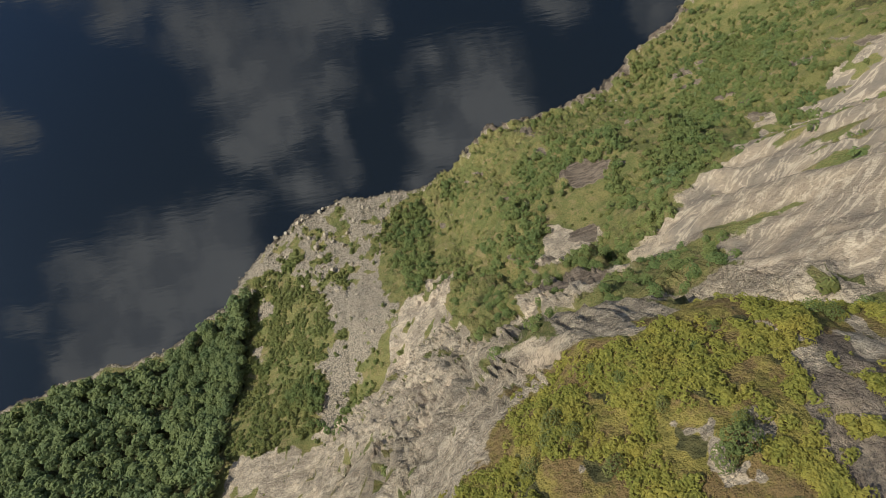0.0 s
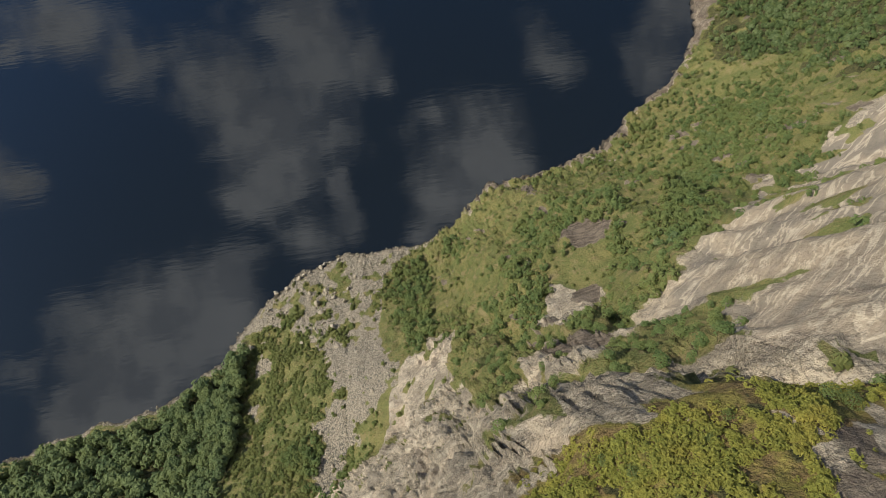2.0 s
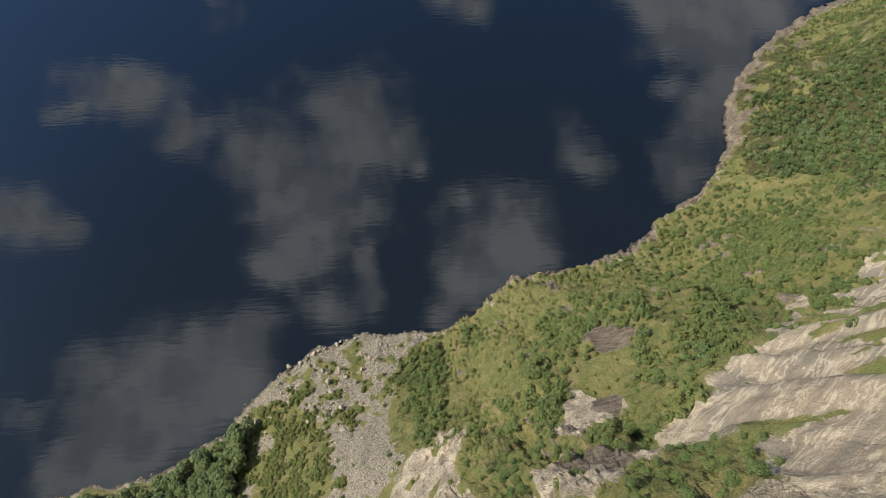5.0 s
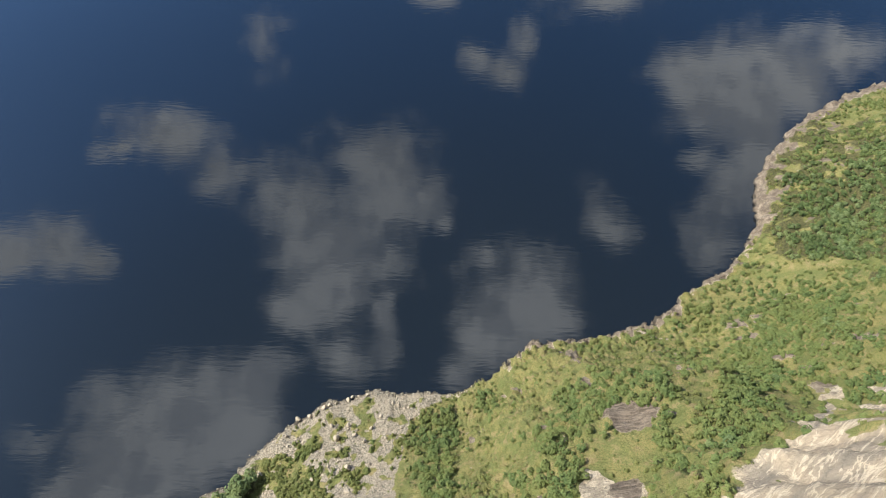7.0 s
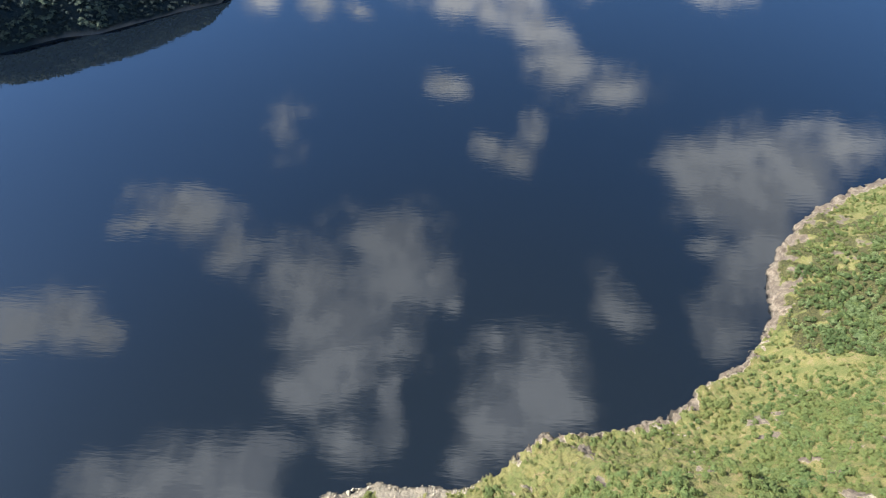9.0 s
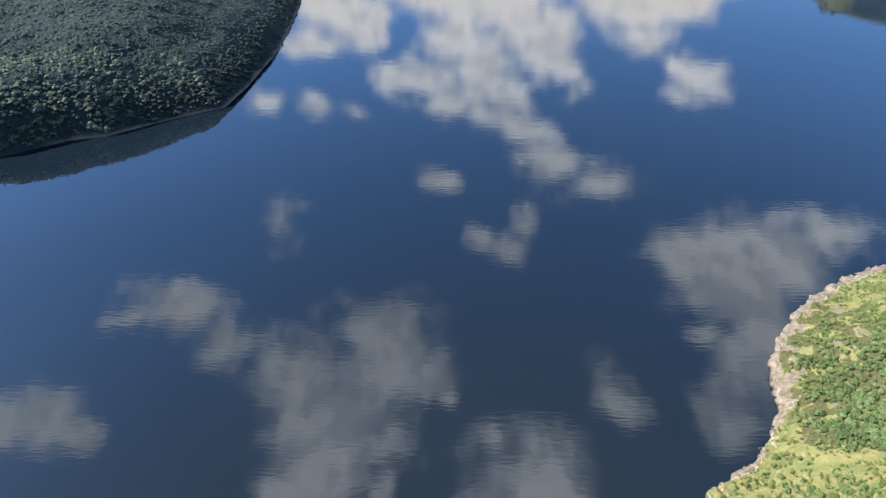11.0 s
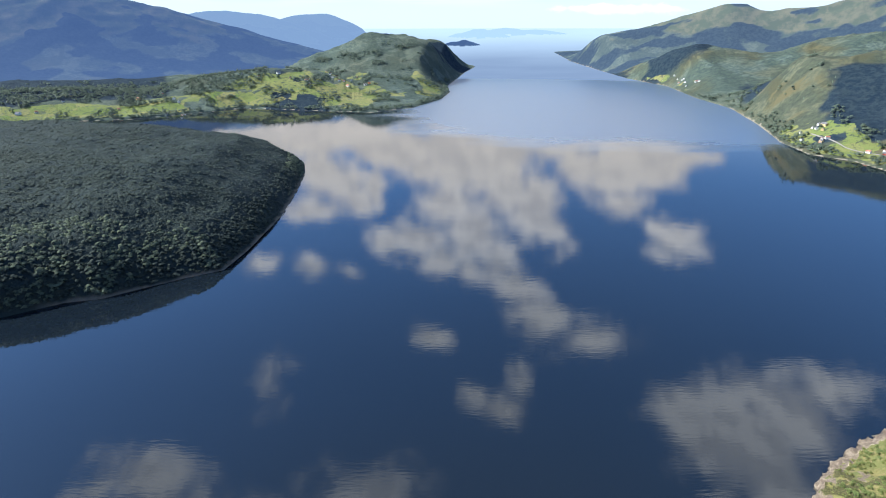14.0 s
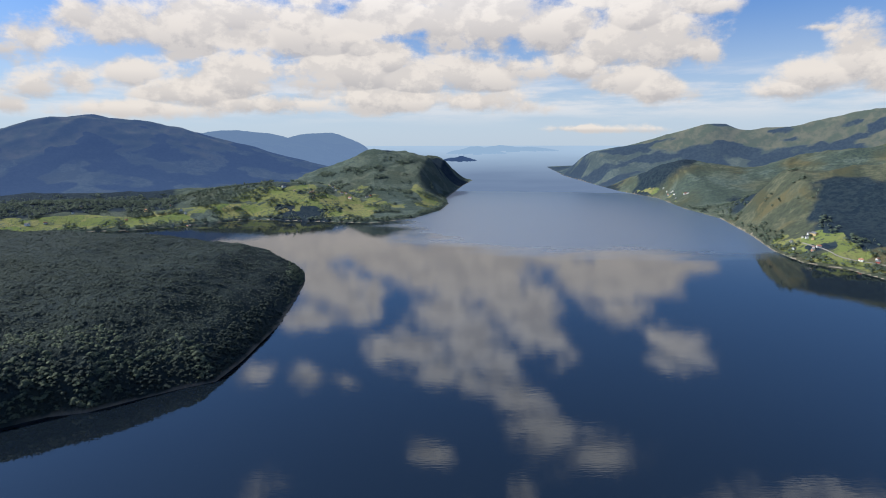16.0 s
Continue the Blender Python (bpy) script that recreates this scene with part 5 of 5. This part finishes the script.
def stone_arrays(seed):
    r = np.random.default_rng(seed)
    t = (1 + 5 ** 0.5) / 2
    v = np.array([(-1, t, 0), (1, t, 0), (-1, -t, 0), (1, -t, 0), (0, -1, t), (0, 1, t), (0, -1, -t), (0, 1, -t), (t, 0, -1), (t, 0, 1), (-t, 0, -1), (-t, 0, 1)]) / 1.9
    f = np.array([(0, 11, 5), (0, 5, 1), (0, 1, 7), (0, 7, 10), (0, 10, 11), (1, 5, 9), (5, 11, 4), (11, 10, 2), (10, 7, 6), (7, 1, 8), (3, 9, 4), (3, 4, 2), (3, 2, 6), (3, 6, 8), (3, 8, 9),
                  (4, 9, 5), (2, 4, 11), (6, 2, 10), (8, 6, 7), (9, 8, 1)])
    return v * r.uniform(0.6, 1.25, (12, 1)) * (1, 0.8, 0.65), f


tx, ty = scatter(42000, -290, 40, -15, 132, lambda x, y: np.maximum(sample(SCREE, x, y) ** 1.5 * (1 - 0.15 * step(-4, 4, within(SCREE_CHUTE, x, y))), 0.8 * (sample(GS, x, y) < 4.5)) * (sample(GS, x, y) > -1.0) * (sample(ROCK, x, y) < 0.8))
pl = planted(tx, ty, 0.3, 0.3, 0.1)
in_chute = step(-4, 4, within(SCREE_CHUTE, pl[:, 0], pl[:, 1]))
pl[:, 3] = 0.17 + (0.85 - 0.55 * in_chute) * rng.uniform(0, 1, len(pl)) ** 4
many("scree_stones", [stone_arrays(k) for k in range(4)], pl, BOULDER, "loose grey stones of the scree fan", "stones")


# ---- trees along the far shores ----
def far_trees(line, ridges, count, a0, a1, d0, d1, keep):
    az, d = np.radians(rng.uniform(a0, a1, count)), rng.uniform(d0, d1, count)
    x, y = -5 + d * np.sin(az), 24 + d * np.cos(az)
    z, s = far_heights(x, y, az, d, line, ridges)
    ok = (s > 6) & keep(x, y, s, d)
    n = ok.sum()
    return np.stack([x[ok], y[ok], z[ok] - 1, rng.uniform(0.9, 1.7, n), rng.uniform(0, 6.28, n)], -1)


def copses(x, y, s, d):
    belt = 0.75 * step(2780, 2900, d) * step(3500, 3300, d) * (x < -900)
    return (fbm(x, y, 120, 3, 161) + 0.8 * step(60, 15, s) + belt > 0.28) & (s < 1500)


many("far_shore_trees", far_crowns, np.concatenate([far_trees(WEST, WEST_RIDGES, 26000, -41, 4, 2150, 3700, copses), far_trees(EAST, EAST_RIDGES, 9000, 18, 46, 1700, 3200, lambda x, y, s, d: copses(x, y, s, d) & (s < 190))]), FAR_TREE,
     "dark copses and hedgerow trees among the far fields", "trees", True)


# ---- farms and houses ----
PAINTS = [plain_material("white_boarding", (0.56, 0.56, 0.53), (0.68, 0.68, 0.65), 3.0), plain_material("red_boarding", (0.28, 0.05, 0.035), (0.36, 0.08, 0.05), 3.0),
          plain_material("ochre_boarding", (0.48, 0.36, 0.16), (0.58, 0.46, 0.24), 3.0)]
ROOFS = [plain_material("slate_roof", (0.07, 0.07, 0.075), (0.14, 0.14, 0.15), 2.0), plain_material("tile_roof", (0.26, 0.11, 0.07), (0.36, 0.17, 0.11), 2.0)]
GLASS = plain_material("window_glass", (0.02, 0.03, 0.04), (0.04, 0.05, 0.06), 1.0, 0.1, 0.0)
PALE_STONE = plain_material("chimney_stone", (0.25, 0.22, 0.20), (0.40, 0.37, 0.34), 3.0)


def box(bm, x0, x1, y0, y1, z0, z1):
    v = [bm.verts.new(p) for p in ((x0, y0, z0), (x1, y0, z0), (x1, y1, z0), (x0, y1, z0), (x0, y0, z1), (x1, y0, z1), (x1, y1, z1), (x0, y1, z1))]
    for f in ((3, 2, 1, 0), (4, 5, 6, 7), (0, 1, 5, 4), (1, 2, 6, 5), (2, 3, 7, 6), (3, 0, 4, 7)):
        bm.faces.new([v[i] for i in f])
    return v


def house_parts(length, width, eaves, ridge):
    """Meshes of a gabled wooden house: walls, roof, chimney, window."""
    bm = bmesh.new()
    a, b = length / 2, width / 2
    ring = [(-a, -b), (a, -b), (a, b), (-a, b)]
    low = [bm.verts.new((x, y, -1.5)) for x, y in ring]
    high = [bm.verts.new((x, y, eaves)) for x, y in ring]
    g0, g1 = bm.verts.new((-a, 0, ridge)), bm.verts.new((a, 0, ridge))
    for i in range(4):
        bm.faces.new((low[i], low[(i + 1) % 4], high[(i + 1) % 4], high[i]))
    bm.faces.new((high[1], high[2], g1))
    bm.faces.new((high[3], high[0], g0))
    walls = bm
    bm = bmesh.new()
    for side in (-1, 1):
        o, t = 0.5, 0.25
        drop = (ridge - eaves) / b * o
        pts = [(-a - o, side * (b + o), eaves - drop), (a + o, side * (b + o), eaves - drop), (a + o, 0, ridge + 0.03), (-a - o, 0, ridge + 0.03)]
        v0 = [bm.verts.new(p) for p in pts]
        v1 = [bm.verts.new((p[0], p[1], p[2] + t)) for p in pts]
        bm.faces.new(v1)
        bm.faces.new(v0[::-1])
        for i in range(4):
            bm.faces.new((v0[i], v0[(i + 1) % 4], v1[(i + 1) % 4], v1[i]))
    roof = bm
    bm = bmesh.new()
    box(bm, -0.5, 0.5, -0.5, 0.5, ridge - 0.8, ridge + 1.2)
    chimney = bm
    bm = bmesh.new()
    box(bm, -0.55, 0.55, -0.05, 0.05, -0.7, 0.7)
    return walls, roof, chimney, bm


def build_houses(spots, line, ridges):
    for px, py, turn, length, paint, tiles in spots:
        d, az = math.hypot(px + 5, py - 24), math.atan2(px + 5, py - 24)
        z = float(far_heights(np.array([px]), np.array([py]), np.array([az]), np.array([d]), line, ridges)[0][0])
        width, eaves = length * 0.62, 3.2 + 0.15 * length
        walls, roof, chimney, window = house_parts(length, width, eaves, eaves + width * 0.45)
        words = (("white", "red", "ochre")[paint] + (" barn" if length > 15 else " house") + " with a " + ("dark slate", "red tiled")[tiles] + " roof among the fields")
        home = tagged(new("barn" if length > 15 else "house"), "wooden " + words, "house", group="farms of the far shore")
        home.matrix_world = pose(px, py, z, 0, 0, turn)
        for name, data in (("wall", mesh_of("wall", walls, PAINTS[paint])), ("roof", mesh_of("roof", roof, ROOFS[tiles])), ("chimney", mesh_of("chimney", chimney, PALE_STONE))):
            ob = new(name, data)
            ob.parent = home
        pane = mesh_of("window", window, GLASS)
        for k in range(3):
            for side in (-1, 1):
                ob = new("window", pane)
                ob.parent = home
                ob.location = ((k - 1) * length * 0.3, side * (width / 2 + 0.02), eaves * 0.6)


def house_spots(seed, count, place):
    r = random.Random(seed)
    out = []
    while len(out) < count:
        x, y = place(r)
        out.append((x, y, r.uniform(0, 180), r.choice((9, 10, 11, 12, 12, 18)), r.choice((0, 0, 0, 0, 1, 2)), r.choice((0, 0, 1))))
    return out


def along(line, r, y0, y1, inland_by):
    """A place beside a shore line, some way inland to the east of it."""
    y = r.uniform(y0, y1)
    pts = sorted((p[1], p[0]) for p in line)
    return float(np.interp(y, [p[0] for p in pts], [p[1] for p in pts])) + inland_by, y


def bearing(r, a0, a1, d0, d1):
    a, d = radians(r.uniform(a0, a1)), r.uniform(d0, d1)
    return -5 + d * math.sin(a), 24 + d * math.cos(a)


build_houses(house_spots(3, 16, lambda r: along(EAST, r, 1500, 1800, r.uniform(45, 130))), EAST, EAST_RIDGES)
build_houses(house_spots(4, 14, lambda r: along(EAST, r, 3150, 3900, r.uniform(25, 95))), EAST, EAST_RIDGES)
build_houses(house_spots(5, 18, lambda r: bearing(r, -38, -23, 2560, 2950)), WEST, WEST_RIDGES)
build_houses(house_spots(6, 22, lambda r: bearing(r, -22, -6, 2780, 3250)), WEST, WEST_RIDGES)


# the shore road
ry_ = np.linspace(1420, 1760, 45)
pts = sorted((p[1], p[0]) for p in EAST)
rx_ = np.interp(ry_, [p[0] for p in pts], [p[1] for p in pts]) + 92 + 9 * np.sin(ry_ / 60)
rx_ = np.convolve(np.pad(rx_, 4, "edge"), np.ones(9) / 9, "valid")
tx_, ty_ = np.gradient(rx_), np.gradient(ry_)
tl_ = np.hypot(tx_, ty_)
lanes = []
for off in (-2.4, 0.0, 2.4):
    px_, py_ = rx_ + ty_ / tl_ * off, ry_ - tx_ / tl_ * off
    pz_ = far_heights(px_, py_, np.arctan2(px_ + 5, py_ - 24), np.hypot(px_ + 5, py_ - 24), EAST, EAST_RIDGES)[0]
    lanes.append((px_, py_, pz_ + 0.8))
tagged(sheet("road", *[np.stack([lane[k] for lane in lanes]) for k in range(3)], plain_material("gravel_road", (0.17, 0.16, 0.145), (0.26, 0.25, 0.225), 0.3)),
       "pale gravel road along the farmed strip", "road", kind="structure")


# ---- bushes that stand singly on the heath of the brink ----
bush_stem = stem_mesh("stem", 1.2, 0.05, 0.2, 5, random.Random(9))
bush_leaves = [mesh_from("crown", v, f, SHRUB, smooth=False) for v, f in [leaf_cloud(rng, 320, 1.25, 1.1, 0.80, 0.75, 0.105, 9, 0.15) for _ in range(3)]]
r = random.Random(21)
spots = [(8.2, -5.2, 1.15), (7.4, -6.4, 0.9), (9.4, -6.0, 0.8), (18.5, -7.2, 1.2), (17.4, -8.2, 0.9), (19.6, -6.4, 0.7), (13.2, -1.6, 0.6), (14.6, -2.6, 0.7), (34.5, 0.2, 1.0), (36.0, -0.6, 0.9),
         (37.6, 0.4, 0.8), (21.0, -1.2, 0.55), (11.0, -8.2, 0.8), (5.5, -8.0, 0.9), (24.0, 0.2, 0.55), (16.0, -4.8, 0.6)]
for k, (bx, by, size) in enumerate(spots):
    bz = float(sample(GZ, np.array([bx]), np.array([by]))[0])
    bush = tagged(new("birch_bush"), "low spreading mountain birch bush rooted in the heath", "bush", group="bushes on the brink")
    bush.matrix_world = Matrix.LocRotScale((bx, by, bz - 0.1), Euler((0, 0, r.uniform(0, 6.28))), (size, size, size))
    for part_name, data in (("stem", bush_stem), ("crown", bush_leaves[k % 3])):
        ob = new(part_name, data)
        ob.parent = bush

r = random.Random(33)
tries = 0
while tries < 75:
    bx, by = r.uniform(-112, 10), r.uniform(-5, 126)
    if float(sample(SCREE, np.array([bx]), np.array([by]))[0]) < 0.6:
        continue
    tries += 1
    size = 0.7 + 1.0 * r.random() ** 2
    ob = tagged(new("boulder", stones[tries % 6]), "angular grey block lying in the scree", "boulder", group="boulders of the scree")
    ob.matrix_world = Matrix.LocRotScale((bx, by, float(sample(GZ, np.array([bx]), np.array([by]))[0]) + size * 0.2), Euler((r.uniform(0, 6), r.uniform(0, 6), r.uniform(0, 6))), (size, size * 0.85, size * 0.7))

# ---- bushes that stand singly in the meadow above the bay ----
single_crowns = [mesh_from("shrub", v, f, BIRCH, smooth=False) for v, f in [leaf_cloud(rng, 70, 2.2, 2.0, 1.7, 1.3, 0.55, 6, 0.1) for _ in range(5)]]
MEADOW = [(98, 91), (141, 156), (160, 175), (194, 180), (199, 148), (175, 117), (117, 89), (98, 91)]
r = random.Random(45)
standing = []
for _ in range(2500):
    bx, by = r.uniform(95, 205), r.uniform(85, 185)
    inside = float(within(MEADOW, np.array([bx]), np.array([by]))[0])
    if inside < 0 or len(standing) >= 110 or any((bx - qx) ** 2 + (by - qy) ** 2 < 36 for qx, qy in standing):
        continue
    standing.append((bx, by))
    size = r.uniform(0.6, 1.25)
    bush = tagged(new("shrub", single_crowns[len(standing) % 5]), "rounded green bush standing alone in the steep meadow", "bush", group="bushes of the meadow")
    bush.matrix_world = Matrix.LocRotScale((float(sample(PX, np.array([bx]), np.array([by]))[0]), float(sample(PY, np.array([bx]), np.array([by]))[0]), float(sample(GZ, np.array([bx]), np.array([by]))[0]) - 0.2),
                                           Euler((0, 0, r.uniform(0, 6.28))), (size, size, size))
